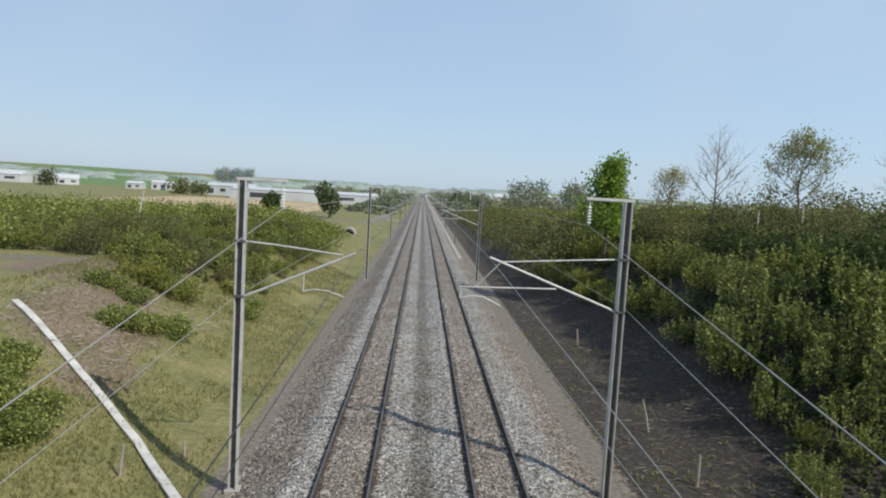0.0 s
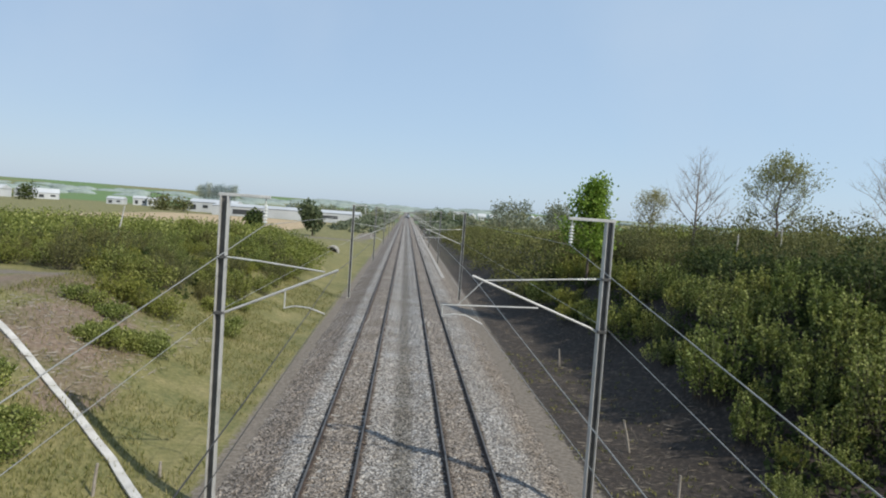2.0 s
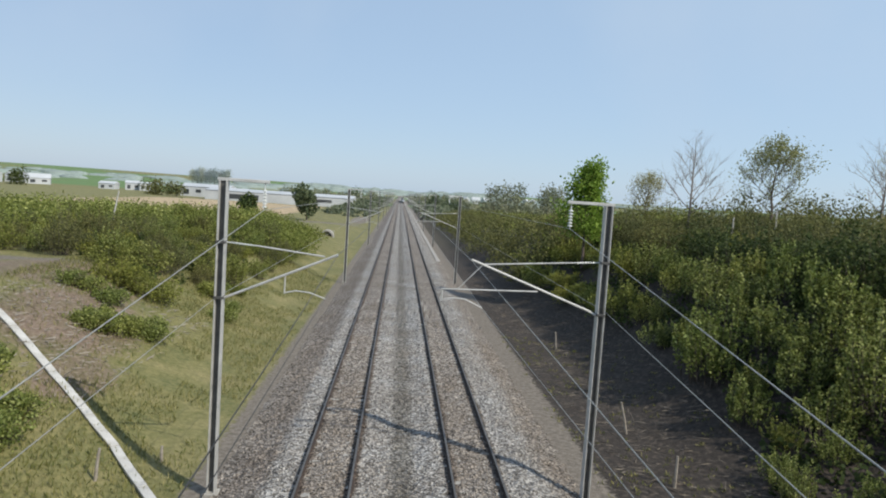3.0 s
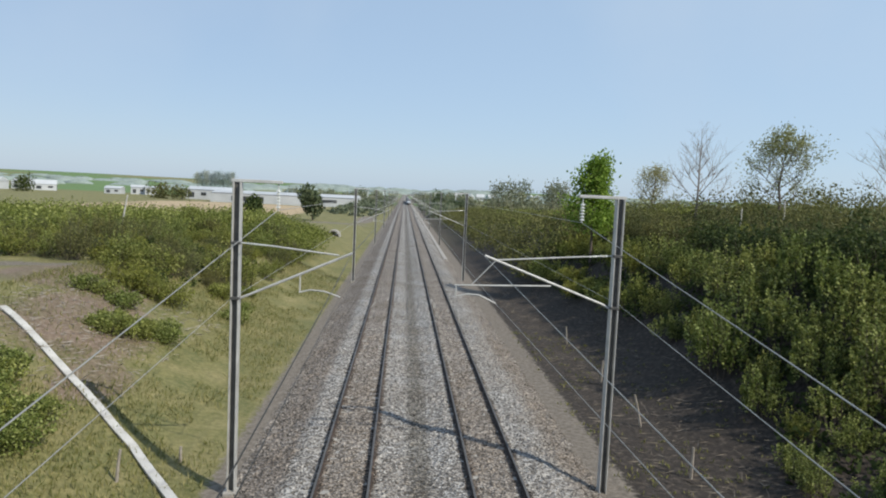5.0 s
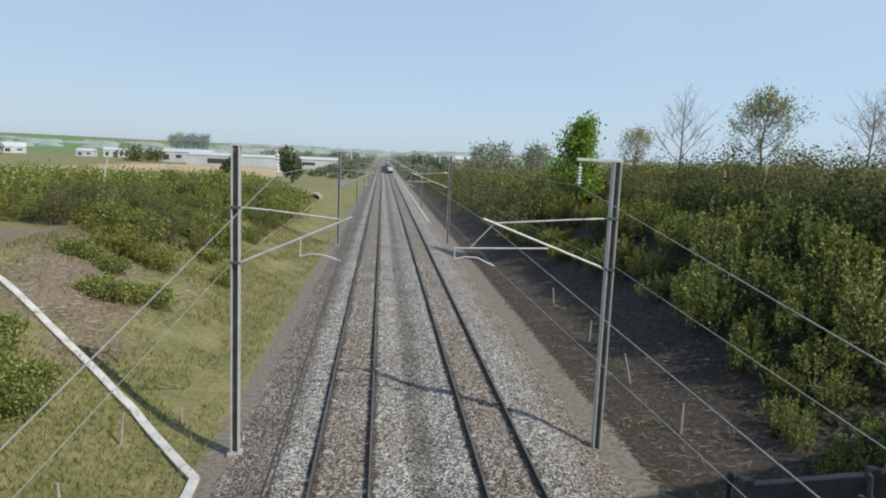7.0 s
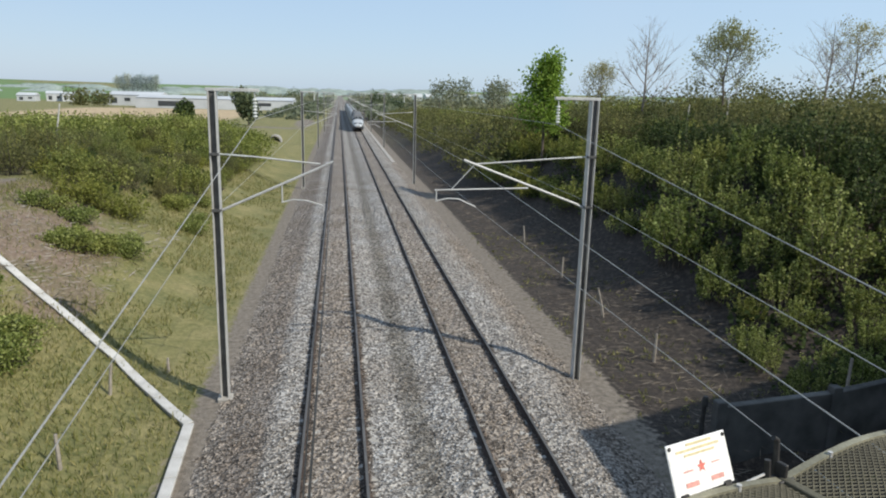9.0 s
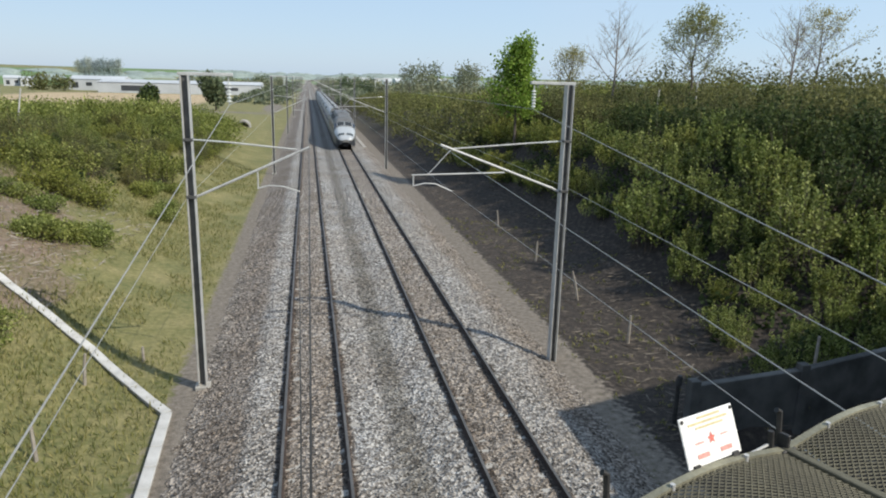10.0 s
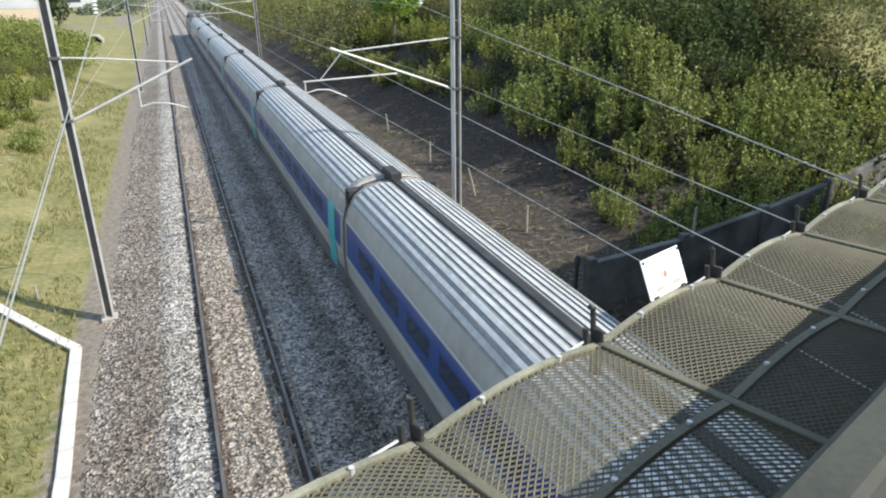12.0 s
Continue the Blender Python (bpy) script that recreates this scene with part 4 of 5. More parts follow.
def plant_shrubs():
    rng = random.Random(11)
    fresh = [shrub(20 + i, 2.1 + 0.35 * i, 1.95, 66, 38, 0.14, LEAF_SPRING, 1.05, "dense spring-green shrub of upright leafy shoots on the bank", 0.55) for i in range(3)]
    mound = [shrub(60 + i, 1.9 + 0.3 * i, 2.1, 52, 38, 0.165, LEAF_MOUND, 0.2, "rounded yellow-green shrub on the bank", 1.6) for i in range(2)]
    olive = [shrub(30 + i, 2.5 + 0.3 * i, 2.1, 62, 34, 0.14, LEAF_OLIVE, 0.25, "twiggy olive-brown shrub just coming into leaf on the bank", 1.8) for i in range(3)]
    low = [shrub(40 + i, 0.95 + 0.15 * i, 1.5, 44, 46, 0.12, LEAF_SPRING, 0.0, "low spreading green bramble in rough grass", 1.5) for i in range(2)]
    # dark green shrubs; the hollow's shade is put into their leaf colour too
    shaded = [shrub(50 + i, 2.2 + 0.4 * i, 2.0, 42, 36, 0.18, LEAF_DARK, 0.3, "dark green dense shrub behind the bright shoots, shade in its colour", 1.6) for i in range(2)]
    placed = {"n": 0}
    used = set()

    def put(kinds, x, y, size):
        src = rng.choice(kinds)
        m = Matrix.Translation((x, y, ground_z(x, y))) @ Matrix.Rotation(rng.uniform(0, math.tau), 4, "Z") @ Matrix.Diagonal((size * rng.uniform(0.9, 1.1), size * rng.uniform(0.9, 1.1), size, 1))
        if src.name in used:
            copy_thing(src, m @ Matrix.Diagonal([1 / v for v in src.scale] + [1]))
        else:
            src.matrix_basis = m
            used.add(src.name)
        placed["n"] += 1

    # right bank, from its foot to the top: bright shoots, a dark belt behind them, olive scrub above
    y = 21.8
    while y < 70:
        gap = 1.7 + (y - 20) * 0.026
        first = float(np.interp(y, (21, 25, 28, 44, 55, 70), (12.0, 12.3, 13.4, 13.9, 12.9, 12.1)))
        x, k = first + rng.uniform(-0.4, 0.5), 0
        while x < 25 + (y - 20) * 0.2:
            up = x - first
            if y < 28:
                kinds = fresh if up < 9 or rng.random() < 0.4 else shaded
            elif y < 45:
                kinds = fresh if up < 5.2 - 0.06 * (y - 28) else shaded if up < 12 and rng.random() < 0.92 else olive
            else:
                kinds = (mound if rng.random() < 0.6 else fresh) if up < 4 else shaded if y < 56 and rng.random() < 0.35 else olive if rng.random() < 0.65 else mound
            put(kinds, x, y + rng.uniform(-0.6, 0.6), rng.uniform(0.7, 1.08) * (0.52 + 0.07 * up if y < 26.5 and up < 6 else rng.uniform(0.55, 1.0) if k == 0 else 1.0))
            x += gap * rng.uniform(0.85, 1.2) * (1 + 0.05 * k)
            k += 1
        y += gap
    # left bank: brambles in patches on the slope, taller scrub along the top and down to the grass
    for cx, cy, rx, ry, n, kinds in ((-12.5, 36.4, 1.5, 1.7, 8, low), (-12.7, 24.3, 1.3, 1.7, 12, low), (-14.6, 26.2, 1.6, 1.6, 10, low), (-15.4, 39.8, 1.2, 0.9, 3, low), (-15.2, 43.4, 1.8, 1.6, 3, mound), (-16.4, 46.2, 2.2, 1.0, 3, fresh), (-18.0, 27, 1.6, 2.5, 5, low), (-11.6, 50, 1.0, 5, 5, low)):
        for _ in range(n):
            put(kinds, cx + rng.uniform(-rx, rx), cy + rng.uniform(-ry, ry), rng.uniform(0.6, 0.9))
    y = 47
    while y < 84:
        x = float(np.interp(y, (46, 50, 60, 84), (-16.5, -13.4, -12.0, -11.2))) + rng.uniform(-0.5, 0.5)
        while x > -31:
            draw = rng.random()
            put(olive if draw < 0.2 else mound if draw < 0.6 else fresh, x, y + rng.uniform(-0.9, 0.9), rng.uniform(0.5, 0.9) * (1.0 if wave(x, y) > -0.1 else 0.75))
            x -= 2.2 * rng.uniform(0.85, 1.3)
        y += 2.6
    return placed["n"]


plant_shrubs()


def domes(name, label, centres, per, leaf, mat, seed):
    """Uncountable growth: many leafy domes in one mesh. centres: x, y, z, radius, height."""
    rng = np.random.default_rng(seed)
    c = np.repeat(np.array(centres), per, 0)
    n = len(c)
    d = rng.standard_normal((n, 3))
    d /= np.linalg.norm(d, axis=1, keepdims=True)
    d[:, 2] = np.abs(d[:, 2])
    r = rng.uniform(0.55, 1.06, (n, 1))
    p = c[:, :3] + d * r * np.stack([c[:, 3], c[:, 3], c[:, 4]], 1)
    size = leaf * (c[:, 3:4] ** 0.4)
    v, f = leaf_quads(p, rng.standard_normal((n, 3)) + d * 0.5, 1.0, 0.4, rng)
    v = (v.reshape(n, 4, 3) - p[:, None]) * size[:, None] + p[:, None]
    ob = linked(name, mesh_of(name, v.reshape(-1, 3), f, mat), mat)
    return tagged(ob, label, "vegetation", kind="stuff")


def masses(name, label, centres, seed):
    """Far woods: rounded, uneven masses of crowns, joined in one mesh."""
    g = np.random.default_rng(seed)
    verts, faces = [], []
    for x, y, z, w, h in centres:
        base = len(verts)
        n, m = 14, 5
        for j in range(m):
            e = j / (m - 1) * math.pi / 2
            for i in range(n):
                t = i * math.tau / n
                k = g.uniform(0.78, 1.15)
                verts.append((x + math.cos(t) * math.cos(e) * w * 1.6 * k, y + math.sin(t) * math.cos(e) * w * k, z - 1 + (1 + h) * math.sin(e) * g.uniform(0.85, 1.12)))
        for j in range(m - 1):
            for i in range(n):
                faces.append((base + j * n + i, base + j * n + (i + 1) % n, base + (j + 1) * n + (i + 1) % n, base + (j + 1) * n + i))
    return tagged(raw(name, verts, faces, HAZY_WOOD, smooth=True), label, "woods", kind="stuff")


def plant_distance():
    rng = random.Random(21)
    r = rng.uniform
    near_right = [(x, y, ground_z(x, y), r(1.5, 2.8), r(1.5, 2.9)) for x, y in ((r(11.2, 22) + r(0, 28) * (i % 2), 68 + 190 * r(0, 1) ** 1.5) for i in range(560))]
    domes("scrub", "tangled olive-green scrub along the cutting", near_right[::2], 190, 0.19, LEAF_OLIVE, 1)
    domes("scrub", "fresh green scrub along the cutting", near_right[1::2], 190, 0.19, LEAF_MOUND, 11)
    top_right = [(x, y, ground_z(x, y) - 0.3, r(1.4, 2.6), r(2.0, 4.9)) for x, y in ((r(24, 60), r(24, 80)) for i in range(330))]
    domes("scrub", "tangled brownish scrub on the bank top", top_right, 270, 0.16, LEAF_OLIVE, 2)
    near_left = [(x, y, ground_z(x, y), r(1.2, 2.0), r(1.5, 2.6)) for x, y in ((-r(11.5, 26) - r(0, 24) * (i % 2), r(70, 108)) for i in range(260))]
    near_left += [(x, y, ground_z(x, y), r(1.2, 2.2), r(1.8, 2.7)) for x, y in ((-r(27, 62), r(42, 90)) for i in range(260))]
    domes("scrub", "tangled green scrub on the bank top", near_left[::2], 190, 0.19, LEAF_MOUND, 3)
    domes("scrub", "fresh green scrub on the bank top", near_left[1::2], 190, 0.19, LEAF_SPRING, 13)
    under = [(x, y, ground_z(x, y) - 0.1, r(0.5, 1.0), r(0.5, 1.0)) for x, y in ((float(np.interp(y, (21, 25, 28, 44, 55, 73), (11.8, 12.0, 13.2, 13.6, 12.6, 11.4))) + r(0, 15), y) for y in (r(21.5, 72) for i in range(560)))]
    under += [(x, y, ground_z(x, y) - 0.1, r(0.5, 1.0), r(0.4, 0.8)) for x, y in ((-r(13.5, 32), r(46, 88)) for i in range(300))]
    # dark leaves paint the shade into the gaps under the shrubs
    domes("undergrowth", "undergrowth beneath the shrubs, shade put in its colour", under, 75, 0.25, LEAF_DARK, 4)
    corridor = [(s * r(10, 26), y, ground_z(s * 14, y), r(1.5, 3), r(1.5, 4)) for s, y in ((rng.choice((-1, 1)), r(230, 900)) for i in range(420))]
    domes("far_scrub", "hazy bushes along the distant line", corridor, 60, 0.9, LEAF_HAZE_GREY, 5)
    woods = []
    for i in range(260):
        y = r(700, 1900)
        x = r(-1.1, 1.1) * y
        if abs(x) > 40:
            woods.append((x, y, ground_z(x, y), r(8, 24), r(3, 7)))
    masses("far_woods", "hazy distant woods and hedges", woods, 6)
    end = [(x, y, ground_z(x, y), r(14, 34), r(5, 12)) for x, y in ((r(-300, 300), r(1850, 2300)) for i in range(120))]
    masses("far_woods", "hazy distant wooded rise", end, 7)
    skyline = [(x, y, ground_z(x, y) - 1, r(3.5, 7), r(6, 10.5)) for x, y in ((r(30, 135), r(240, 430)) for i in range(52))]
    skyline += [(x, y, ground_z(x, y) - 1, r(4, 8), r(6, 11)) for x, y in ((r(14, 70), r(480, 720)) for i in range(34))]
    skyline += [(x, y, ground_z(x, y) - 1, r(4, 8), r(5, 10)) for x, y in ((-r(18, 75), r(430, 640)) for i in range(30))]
    domes("tree_line", "hazy trees and bushes along the skyline", skyline, 260, 0.62, LEAF_HAZE_GREY, 9)
    hedge = [(x, 118 + 0.02 * x, ground_z(x, 118), r(1, 2), r(1.2, 2.2)) for x in np.arange(-120, -60, 1.6)]
    domes("hedge", "low hedge beyond the bank", hedge, 70, 0.5, LEAF_OLIVE, 8)
    for label, x, y, w, h, n, mat in (("loose-crowned grey-green tree at the field edge", -24.8, 188, 4.4, 11.5, 1300, LEAF_WOOD), ("dark green tree beside the distant line", 21, 470, 8, 12.5, 900, LEAF_WOOD), ("dark green tree beside the distant line", 36, 480, 9, 11.5, 900, LEAF_WOOD), ("dark green tree beside the distant line", 25, 345, 5.5, 9, 800, LEAF_WOOD), ("dark green tree beside the distant line", -34, 520, 9, 11, 800, LEAF_WOOD), ("dark rounded bush at the field edge", -45.5, 209, 3.6, 6.0, 900, LEAF_DARK), ("clump of dark trees by the farm", -201, 380, 7, 10, 900, LEAF_DARK),
                                      ("clump of green trees by the farm", -122, 352, 8, 8.5, 900, LEAF_OLIVE), ("clump of green trees by the farm", -108, 345, 6, 7.5, 700, LEAF_OLIVE)):
        g = np.random.default_rng(int(abs(x) + y))
        clump = thing("bush_clump", label, "tree", m=Matrix.Translation((x, y, ground_z(x, y))))
        lobes = [(g.uniform(-w, w) * 0.55, g.uniform(-w, w) * 0.5, g.uniform(0.25, 0.62) * h, w * g.uniform(0.4, 0.6)) for _ in range(9)]
        pts = []
        for lx, ly, lz, lr in lobes:
            d = g.standard_normal((n // 9, 3))
            pts.append(np.array([lx, ly, lz]) + d / np.linalg.norm(d, axis=1, keepdims=True) * lr * g.uniform(0.6, 1.05, (n // 9, 1)) * (1, 1, 1.1))
        pts = np.concatenate(pts)
        v, f = leaf_quads(pts, g.standard_normal(pts.shape), 0.9, 0.36, g)
        part("trunk", tube([(0, 0, -0.3), (0, 0, h * 0.5)], 0.25, 6, 0.12), BARK, clump)
        linked("crown", mesh_of("crown", v, f, mat), mat, clump)


plant_distance()
tree("green_tree", "slim tree in full bright green leaf", 14.6, 60.0, 8.7, 1.65, 1, LEAF_FRESH, 34, 0.26, 1, trunk_radius=0.13)
tree("bare_tree", "leafless grey-barked tree above the scrub", 25.8, 66.0, 9.7, 2.7, 2, None, 0, 0, 2)
tree("sparse_tree", "tall tree with thin pale new leaves", 30.2, 60.0, 7.8, 3.0, 2, LEAF_PALE, 6, 0.16, 3)
tree("bare_tree", "leafless grey-barked tree above the scrub", 40.5, 61.0, 8.9, 2.9, 2, None, 0, 0, 4)
tree("small_tree", "small tree with thin pale new leaves", 26.8, 80.0, 6.2, 2.2, 2, LEAF_PALE, 3, 0.15, 5)
tree("small_tree", "small tree with thin pale new leaves", 47.0, 66.0, 8.8, 3.0, 2, LEAF_PALE, 3, 0.15, 8)
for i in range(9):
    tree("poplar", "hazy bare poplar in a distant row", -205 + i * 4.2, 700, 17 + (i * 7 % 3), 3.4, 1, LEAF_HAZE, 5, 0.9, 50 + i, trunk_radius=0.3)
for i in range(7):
    tree("bare_tree", "hazy leafless tree on the skyline", 33 + i * 5.5 + (i * 5 % 4), 250 + 12 * (i % 3), 10.5 + (i % 3), 4.0, 1, LEAF_HAZE_GREY, 3, 0.8, 70 + i)


def grow_grass():
    """Tufts of rough grass on the near banks, and dead stalks on the bare soil."""
    g = np.random.default_rng(9)
    n = 60000
    y = 14 + 62 * g.random(n) ** 1.4
    x = -6.4 - 12.5 * g.random(n) ** 0.8
    keep = ((np.hypot((x + 14.5) / 4.2, (y - 35) / 7) > 1) | (g.random(n) < 0.22)) & (wave(x * 1.6, y * 1.6) > -0.35)
    x, y = x[keep], y[keep]
    p = np.stack([x, y, height(x, y) - 0.02], 1)
    v, f = leaf_quads(p, g.standard_normal(p.shape) * 0.45 + (0, 0, 1), 0.24, 0.016, g)
    tagged(linked("rough_grass", mesh_of("rough_grass", v, f, BLADE), BLADE), "rough yellow-green grass on the bank", "grass", kind="stuff")
    n = 2600
    x, y = g.uniform(7.2, 12.8, n), 18 + 70 * g.random(n) ** 1.5
    p = np.stack([x, y, height(x, y) + 0.02], 1)
    w = g.standard_normal(p.shape) * (1.0, 0.5, 0.08)
    v, f = leaf_quads(p, w, 0.55, 0.013, g)
    tagged(linked("dead_stalks", mesh_of("dead_stalks", v, f, DRY_STALK), DRY_STALK), "scattered dead stalks and twigs on bare soil", "litter", kind="stuff")
    n = 1500
    x, y = g.uniform(-18, -11, n), g.uniform(28, 43, n)
    p = np.stack([x, y, height(x, y) + 0.02], 1)
    v, f = leaf_quads(p, g.standard_normal(p.shape) * (1, 1, 0.15), 0.5, 0.02, g)
    tagged(linked("dead_stalks", mesh_of("dead_stalks", v, f, STAKE), STAKE), "scattered cut stalks on the cleared slope", "litter", kind="stuff")
    n = 700
    x, y = g.uniform(6.4, 12.5, n), 19 + 30 * g.random(n) ** 1.3
    keep = g.random(n) < 0.5 + 0.5 * wave(x * 2, y * 2)
    p = np.repeat(np.stack([x, y, height(x, y)], 1)[keep], 6, 0)
    p[:, :2] += g.standard_normal((len(p), 2)) * 0.08
    v, f = leaf_quads(p, g.standard_normal(p.shape) * 0.6 + (0, 0, 0.8), 0.16, 0.02, g)
    tagged(linked("weeds", mesh_of("weeds", v, f, BLADE), BLADE), "sparse low weeds on bare soil", "weeds", kind="stuff")


grow_grass()


# ---- far buildings ----
def house(name, label, x, y, w, d, h, roof, wall_mat, roof_mat, windows, turn=0.0):
    z = ground_z(x, y)
    ob = thing(name, label, "building", m=Matrix.Translation((x, y, z)) @ Matrix.Rotation(turn, 4, "Z"))
    part("wall", box((-w / 2, -d / 2, -0.5), (w / 2, d / 2, h), 0.03), wall_mat, ob)
    v = [(-w / 2 - 0.3, -d / 2 - 0.3, h + 0.02), (w / 2 + 0.3, -d / 2 - 0.3, h + 0.02), (w / 2 + 0.3, d / 2 + 0.3, h + 0.02), (-w / 2 - 0.3, d / 2 + 0.3, h + 0.02), (-w / 2 - 0.3, 0, h + roof), (w / 2 + 0.3, 0, h + roof)]
    raw("roof", v, [(0, 1, 5, 4), (2, 3, 4, 5), (0, 4, 3), (1, 2, 5), (3, 2, 1, 0)], roof_mat, ob)
    for i in range(windows):
        wx = -w / 2 + w * (i + 0.5) / windows
        part("window" if name != "warehouse" or i % 3 else "door", box((wx - w / windows * 0.22, -d / 2 - 0.05, h * 0.2 if i % 3 == 0 else h * 0.4), (wx + w / windows * 0.22, -d / 2 + 0.05, h * 0.72)), DARK_OPENING, ob)


house("warehouse", "long white low-roofed warehouse beyond the field", -57, 345, 68, 26, 4.4, 1.3, WALL_WHITE, WALL_WHITE, 2, 0.0)
house("warehouse", "grey-white shed beyond the field", -100, 372, 24, 18, 5.0, 1.6, WALL_WHITE, WALL_GREY, 4, 0.0)
for i, (x, y, w, d, h, roof) in enumerate(((-168, 414, 9, 7, 3.2, 1.4), (-158, 424, 8, 7, 4.2, 1.4), (-150, 420, 6, 6, 4.4, 0.8), (-244, 415, 26, 12, 4.5, 2.4), (-262, 405, 18, 12, 5.0, 3), (-215, 430, 12, 8, 3.5, 2.6), (-232, 440, 12, 8, 3.5, 2.6))):
    house("farm_building", "pale farm building among trees", x, y, w, d, h, roof, WALL_WHITE, WALL_GREY, 2, 0.2 * (i % 3))
for i in range(10):
    x, y = 70 + (i * 53 % 230), 900 + (i * 97 % 420)
    house("village_house", "pale village house on the skyline", x, y, 11, 9, 5.5, 4, WALL_WHITE, WALL_GREY, 3, 0.5 * (i % 5))


# ---- the train ----
SECTION = ((0.0, 0.0, 1.0), (0.14, 0.30, 0.995), (0.28, 0.58, 0.965), (0.38, 0.78, 0.90), (0.47, 0.91, 0.79), (0.56, 0.975, 0.66), (0.75, 1.0, 0.40), (0.9, 0.985, 0.13), (1.0, 0.93, 0.0))
NOSE = ((0.45, 0.30, 0.82, 1.10), (0.48, 0.56, 0.62, 1.22), (0.55, 0.74, 0.50, 1.33), (0.67, 0.86, 0.41, 1.45), (0.87, 0.97, 0.34, 1.60), (1.20, 1.09, 0.28, 1.80), (1.70, 1.22, 0.25, 2.07), (2.2, 1.31, 0.25, 2.33), (2.75, 1.37, 0.25, 2.62), (3.1, 1.39, 0.25, 2.86), (3.6, 1.40, 0.25, 3.20), (4.2, 1.40, 0.25, 3.50), (4.9, 1.40, 0.25, 3.68), (6.2, 1.40, 0.25, 3.78), (22.0, 1.40, 0.25, 3.78))
COACH = ((0.0, 1.40, 0.42, 3.52), (22.0, 1.40, 0.42, 3.52))


def shell_point(stations, y, s):
    """A point of a car's skin: y along it, s round it from the roof's middle (0) to the bottom edge (1 or -1)."""
    ys = [a[0] for a in stations]
    w, lo, hi = (float(np.interp(y, ys, [a[i] for a in stations])) for i in (1, 2, 3))
    t = [a[0] for a in SECTION]
    fx, fz = (float(np.interp(abs(s), t, [a[i] for a in SECTION])) for i in (1, 2))
    return Vector((math.copysign(fx * w, s) if s else 0.0, y, lo + fz * (hi - lo)))


def skin(name, stations, y0, y1, s0, s1, lift, mat, parent, label="", ny=2, ns=12, cap=False):
    """A patch of a car's skin, lifted off the shell by lift."""
    ys = sorted({y0, y1, *[a[0] for a in stations if y0 < a[0] < y1], *[y0 + (y1 - y0) * i / ny for i in range(ny + 1)]})
    ts = sorted({s0, s1, *[q * g for g in (1, -1) for q in [a[0] for a in SECTION] if s0 < q * g < s1], *[s0 + (s1 - s0) * i / ns for i in range(ns + 1)]})
    bm = bmesh.new()
    grid = []
    for y in ys:
        row = []
        for s in ts:
            p = shell_point(stations, y, s)
            e = 0.01
            du = shell_point(stations, min(y + e, stations[-1][0]), s) - shell_point(stations, max(y - e, stations[0][0]), s)
            dv = shell_point(stations, y, min(s + e, 1)) - shell_point(stations, y, max(s - e, -1))
            n = du.cross(dv)
            n = n.normalized() if n.length > 1e-9 else Vector((0, 0, 1))
            if n.z < -0.2 or n.x * p.x < -1e-4:
                n = -n
            row.append(bm.verts.new(p + n * lift))
        grid.append(row)
    for a, b in zip(grid, grid[1:]):
        for k in range(len(ts) - 1):
            bm.faces.new((a[k], a[k + 1], b[k + 1], b[k]))
    if cap:
        bm.faces.new(grid[0])
        bm.faces.new(grid[-1][::-1])
    bmesh.ops.recalc_face_normals(bm, faces=bm.faces)
    return part(name, bm, mat, parent, label, True)


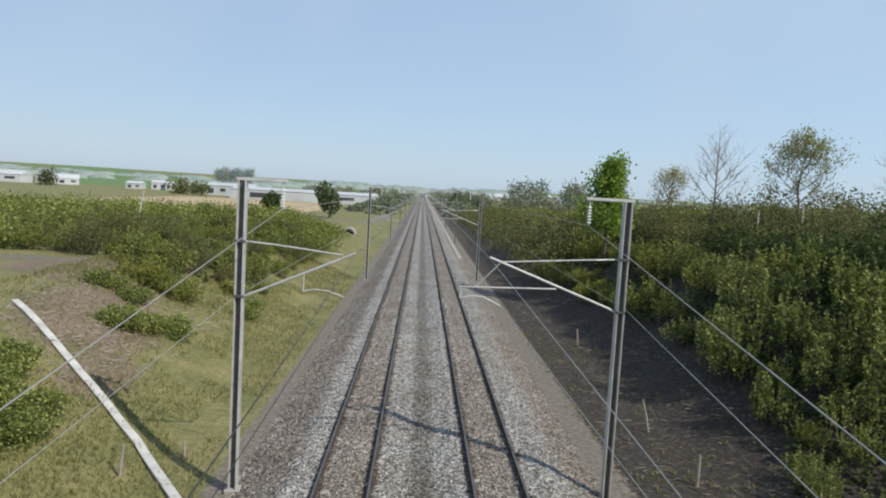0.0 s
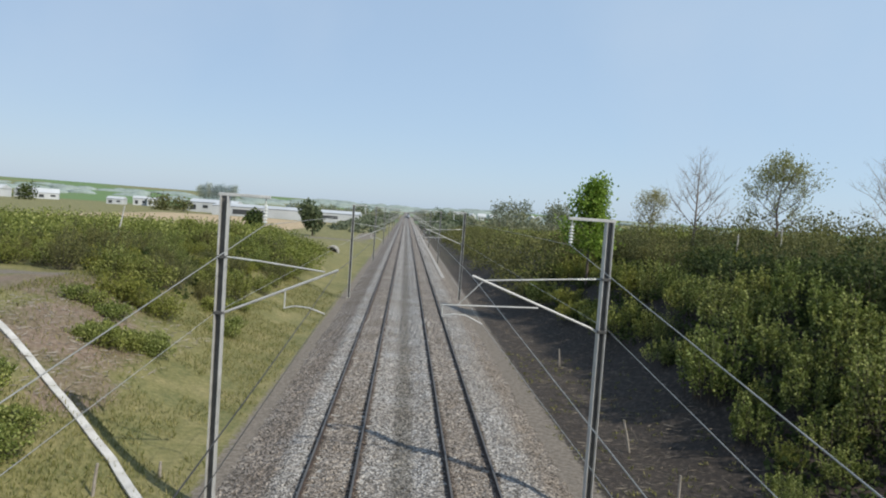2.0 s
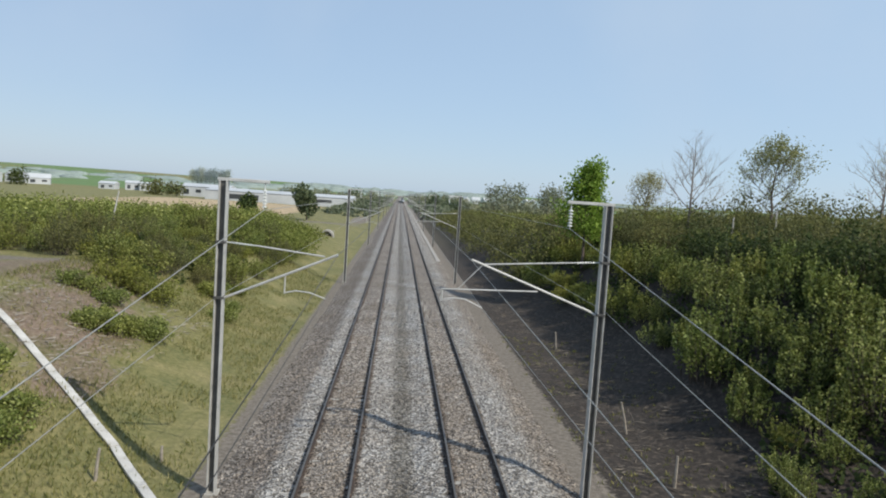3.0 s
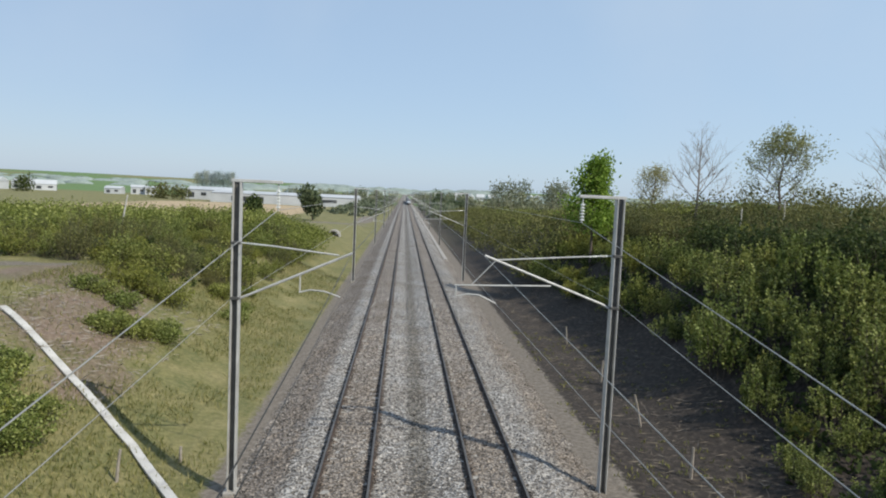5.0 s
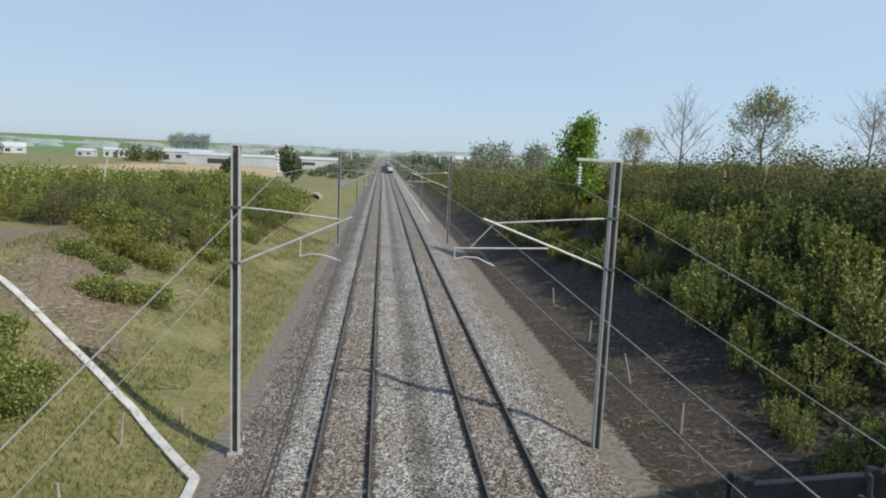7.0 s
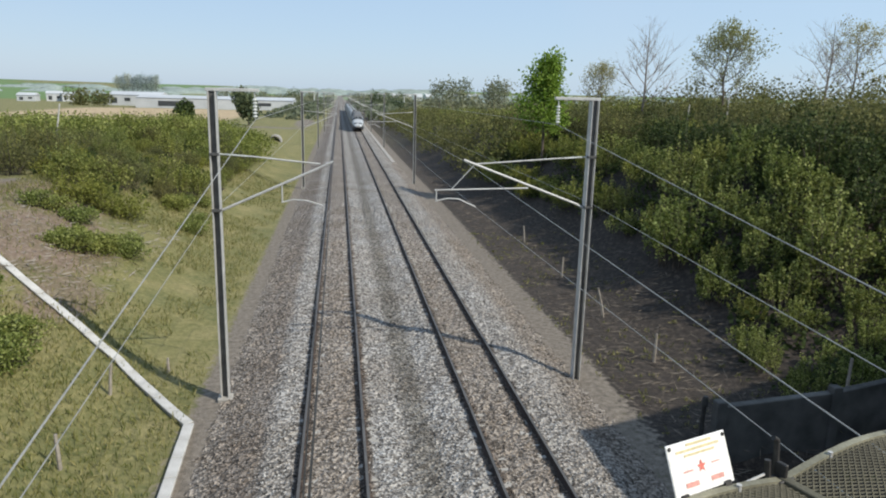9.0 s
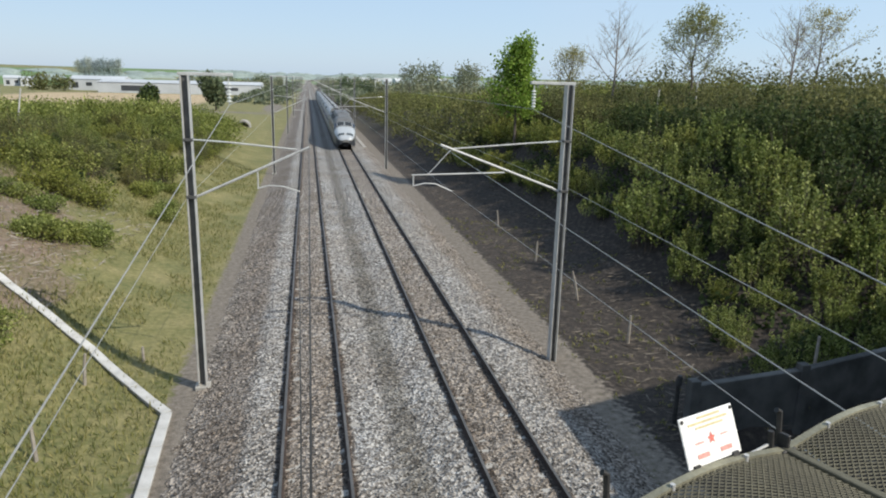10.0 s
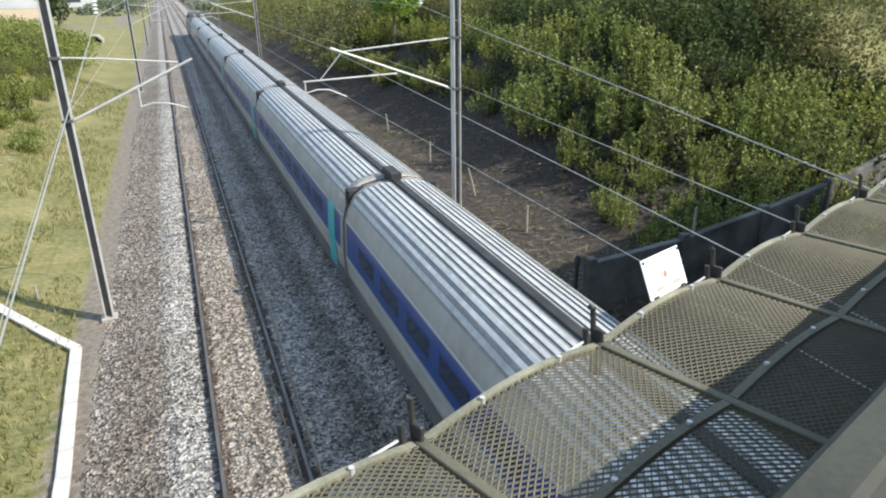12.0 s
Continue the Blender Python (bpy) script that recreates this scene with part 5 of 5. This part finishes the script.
def power_car(train, name="power_car"):
    car = skin(name, NOSE, 0.45, 21.7, -1, 1, 0, FLANK_GREY, train, "silver-grey streamlined power car with a long sloping nose", 30, 16, True)
    skin("bonnet", NOSE, 0.455, 2.66, -0.53, 0.53, 0.012, PALE_SILVER, car, "pale silver nose panel", 18, 16)
    skin("cab_roof", NOSE, 2.70, 6.4, -0.49, 0.49, 0.010, TRAIN_GREY, car, "dark grey cab roof and window surround", 10)
    for s0, s1 in ((-0.30, -0.025), (0.025, 0.30)):
        skin("windscreen_frame", NOSE, 2.84, 3.52, s0 - 0.012, s1 + 0.012, 0.016, PALE_SILVER, car, "thin pale window frame", 6, 6)
        skin("windscreen", NOSE, 2.87, 3.49, s0, s1, 0.020, WINDSCREEN, car, "dark raked windscreen pane", 6, 6)
    skin("crest_plate", NOSE, 1.02, 1.24, -0.045, 0.045, 0.018, SILVER, car, "plain grey plate between the headlamps", 2, 2)
    for s in (-1, 1):
        skin("quarter_window", NOSE, 3.0, 3.62, *sorted((s * 0.36, s * 0.47)), 0.018, TRAIN_GLASS, car, "dark corner window of the cab", 4, 4)
        skin("side_window", NOSE, 3.75, 4.55, *sorted((s * 0.46, s * 0.56)), 0.014, TRAIN_GLASS, car, "small cab side window", 3, 3)
        unit = skin("headlight_panel", NOSE, 0.96, 1.38, *sorted((s * 0.07, s * 0.44)), 0.018, TRAIN_DARK, car, "dark headlamp recess", 3, 6)
        skin("headlamp", NOSE, 1.01, 1.33, *sorted((s * 0.30, s * 0.41)), 0.026, LAMP_GLASS, unit, "clear headlamp", 2, 4)
        skin("marker_lamp", NOSE, 1.04, 1.30, *sorted((s * 0.11, s * 0.26)), 0.024, LAMP_GLASS, unit, "clear marker lamp", 2, 4)
        skin("side_band", NOSE, 5.3, 20.9, *sorted((s * 0.53, s * 0.72)), 0.010, TRAIN_NAVY, car, "dark navy band along the side", 8, 4)
        skin("upper_line", NOSE, 5.3, 20.9, *sorted((s * 0.505, s * 0.526)), 0.012, PALE_SILVER, car, "", 4, 2)
        skin("lower_line", NOSE, 5.3, 20.9, *sorted((s * 0.725, s * 0.75)), 0.012, PALE_SILVER, car, "", 4, 2)
        skin("emblem", NOSE, 2.45, 2.85, *sorted((s * 0.66, s * 0.76)), 0.010, EMBLEM_RED, car, "small dull red emblem", 2, 3)
        skin("grille", NOSE, 6.6, 16.6, *sorted((s * 0.29, s * 0.45)), 0.016, TRAIN_DARK, car, "black air intake grille", 6, 4)
        skin("front_apron", NOSE, 0.46, 1.4, *sorted((s * 0.62, s * 1.0)), 0.014, APRON_GREY, car, "dark grey front apron", 12, 8)
        skin("skirt", NOSE, 1.4, 21.7, *sorted((s * 0.86, s * 1.0)), 0.014, APRON_GREY, car, "dark lower skirt", 20, 3)
    part("coupler_cover", box((-0.40, 0.74, 0.28), (0.40, 1.2, 0.70), 0.12), TRAIN_DARK, car, "dark coupler cover")
    roof = bmesh.new()
    for a, b in ((6.3, 16.9),):
        ring = []
        for y, w, z in ((a - 0.9, 0.70, 3.72), (a + 0.6, 0.86, 4.04), (b - 2.2, 0.86, 4.06), (b - 0.6, 0.84, 4.04), (b, 0.74, 3.74)):
            ring.append([roof.verts.new((x * w, y, zz)) for x, zz in ((-1.12, 3.42), (-1.0, z - 0.10), (-0.85, z), (0.85, z), (1.0, z - 0.10), (1.12, 3.42))])
        for p, q in zip(ring, ring[1:]):
            for k in range(5):
                roof.faces.new((p[k], p[k + 1], q[k + 1], q[k]))
        roof.faces.new(ring[0])
        roof.faces.new(ring[-1][::-1])
    bmesh.ops.recalc_face_normals(roof, faces=roof.faces)
    hood = part("roof_hood", roof, TRAIN_GREY, car, "grey raised roof hood")
    part("roof_hatch", box((-0.35, 8.2, 4.05), (0.35, 9.1, 4.11), 0.02), TRAIN_GREY, hood)
    for dx, dy in ((-0.2, 7.35), (0.12, 7.25), (0.05, 7.65), (-0.1, 15.3), (0.25, 13.6)):
        part("roof_fitting", box((dx - 0.09, dy - 0.12, 4.03), (dx + 0.09, dy + 0.12, 4.12), 0.02), COACH_ROOF if dy < 9 else TRAIN_DARK, hood)
    skin("roof_well", NOSE, 17.2, 21.6, -0.36, 0.36, 0.012, TRAIN_DARK, car, "dark roof well behind the hood", 4)
    folded = new("pantograph")
    folded.parent = car
    tagged(folded, "folded black pantograph")
    for x in (-0.55, 0.55):
        part("arm", tube([(x, 17.6, 3.95), (x * 0.7, 19.3, 4.15), (x * 0.5, 20.6, 4.02)], 0.03, 6), BLACK_STEEL, folded)
    for y in (17.7, 18.6, 19.5, 20.5):
        part("cross_tube", tube([(-0.75, y, 4.0), (0.75, y, 4.02)], 0.035, 6), BLACK_STEEL, folded)
    part("collector_head", tube([(-0.85, 19.0, 4.1), (-0.6, 19.0, 4.22), (0.6, 19.0, 4.22), (0.85, 19.0, 4.1)], 0.03, 6), TRAIN_GREY, folded)
    for x in (-0.5, 0.5):
        for y in (17.9, 20.2):
            part("insulator", tube([(x, y, 3.72), (x, y, 3.98)], 0.07, 8, 0.05), PORCELAIN, folded)
    for y in (4.0, 18.0):
        bogie(car, y)
    return car


def bogie(car, y):
    """A two-axle bogie frame with its four wheels."""
    frame_bm = bmesh.new()
    for s in (-1, 1):
        add_box(frame_bm, (s * 0.95 - 0.08, y - 1.9, 0.35), (s * 0.95 + 0.08, y + 1.9, 0.62), 0.04)
    add_box(frame_bm, (-0.9, y - 0.25, 0.38), (0.9, y + 0.25, 0.58), 0.03)
    part("bogie_frame", frame_bm, TRAIN_DARK, car, "dark bogie frame")
    for dy in (-1.5, 1.5):
        for s in (-1, 1):
            part("wheel", tube([(s * 0.68, y + dy, 0.46), (s * 0.80, y + dy, 0.46)], 0.46, 18), RAIL_SIDE, car)


def coach(train, y0, long, first=False):
    car = skin("coach", COACH, 0.0, long - 0.27, -1, 1, 0, SILVER, train, "silver-grey coach with a blue window band and ribbed roof", 6, 14, True)
    car.location.y = y0
    for s in (-1, 1):
        skin("window_band", COACH, 0.25, long - 0.5, *sorted((s * 0.545, s * 0.755)), 0.008, TRAIN_BLUE, car, "blue window band", 4, 4)
        skin("white_line", COACH, 0.05, long - 0.3, *sorted((s * 0.525, s * 0.540)), 0.010, PALE_SILVER, car, "", 2, 2)
        skin("white_line", COACH, 0.05, long - 0.3, *sorted((s * 0.760, s * 0.785)), 0.010, PALE_SILVER, car, "", 2, 2)
        for i in range(int((long - 3.6) / 1.86)):
            y = 2.6 + i * 1.86
            skin("window", COACH, y, y + 1.35, *sorted((s * 0.60, s * 0.70)), 0.012, TRAIN_GLASS, car, "", 1, 3)
        skin("door", COACH, 0.9, 1.75, *sorted((s * 0.53, s * 0.93)), 0.016, TRAIN_TEAL, car, "teal passenger door", 1, 5)
        for i in range(7):
            q = 0.070 + i * 0.052
            skin("roof_rib", COACH, 0.35, long - 0.6, *sorted((s * q, s * (q + 0.026))), 0.034, RIB_HIGHLIGHT, car, "pale pressed roof rib", 1, 2)
        skin("lower_skirt", COACH, 0.0, long - 0.27, *sorted((s * 0.86, s * 1.0)), 0.010, TRAIN_GREY, car, "", 2, 3)
    skin("roof_sheet", COACH, 0.1, long - 0.35, -0.425, 0.425, 0.008, COACH_ROOF, car, "dusty ribbed roof", 2)
    part("cable_duct", box((-0.10, 0.0, 3.52), (0.10, long - 0.27, 3.585), 0.015), TRAIN_DARK, car, "dark cable duct along the roof")
    skin("gangway", COACH, long - 0.32, long - 0.2, -1, 1, 0.03, TRAIN_DARK, car, "black gangway joint")
    part("roof_connector", box((-0.17, long - 0.6, 3.55), (0.17, long + 0.15, 3.78), 0.04), TRAIN_DARK, car, "black cable connector above the joint")
    ends = bmesh.new()
    add_box(ends, (-1.25, long - 0.27, 0.6), (1.25, long, 3.36), 0.05)
    part("bellows", ends, TRAIN_DARK, car, "black bellows between coaches")
    if first:
        fair = bmesh.new()
        ring = []
        for y, z, w in ((-0.05, 3.98, 1.02), (1.8, 3.95, 1.02), (3.0, 3.56, 0.95)):
            ring.append([fair.verts.new((x * w, y, zz)) for x, zz in ((-1.1, 3.2), (-0.9, z - 0.08), (-0.75, z), (0.75, z), (0.9, z - 0.08), (1.1, 3.2))])
        for p, q in zip(ring, ring[1:]):
            for k in range(5):
                fair.faces.new((p[k], p[k + 1], q[k + 1], q[k]))
        fair.faces.new(ring[0])
        fair.faces.new(ring[-1][::-1])
        bmesh.ops.recalc_face_normals(fair, faces=fair.faces)
        part("end_fairing", fair, COACH_ROOF, car, "pale raised roof fairing")
    bogie(car, long - 0.1)
    if first:
        bogie(car, 2.2)
    return car


def build_train():
    train = thing("high_speed_train", "silver-grey high-speed train with blue-banded coaches on the track", "train")
    power_car(train)
    y = 22.15
    for long in (21.84, 18.7, 18.7, 18.7, 18.7, 18.7, 18.7, 21.84):
        coach(train, y, long, y < 23)
        y += long
    tail = power_car(train)
    tail.matrix_basis = Matrix.Translation((0, y + 21.75, 0)) @ Matrix.Rotation(math.pi, 4, "Z")
    return train


TRAIN = build_train()
TRAIN_SPEED, NOSE_AT = 74.8, 14.6


def motions():
    walk(TRAIN, [(t / 4, pose(TRACK_X[1], NOSE_AT + TRAIN_SPEED * (11.0 - t / 4), 0)) for t in range(0, 49)])


motions()
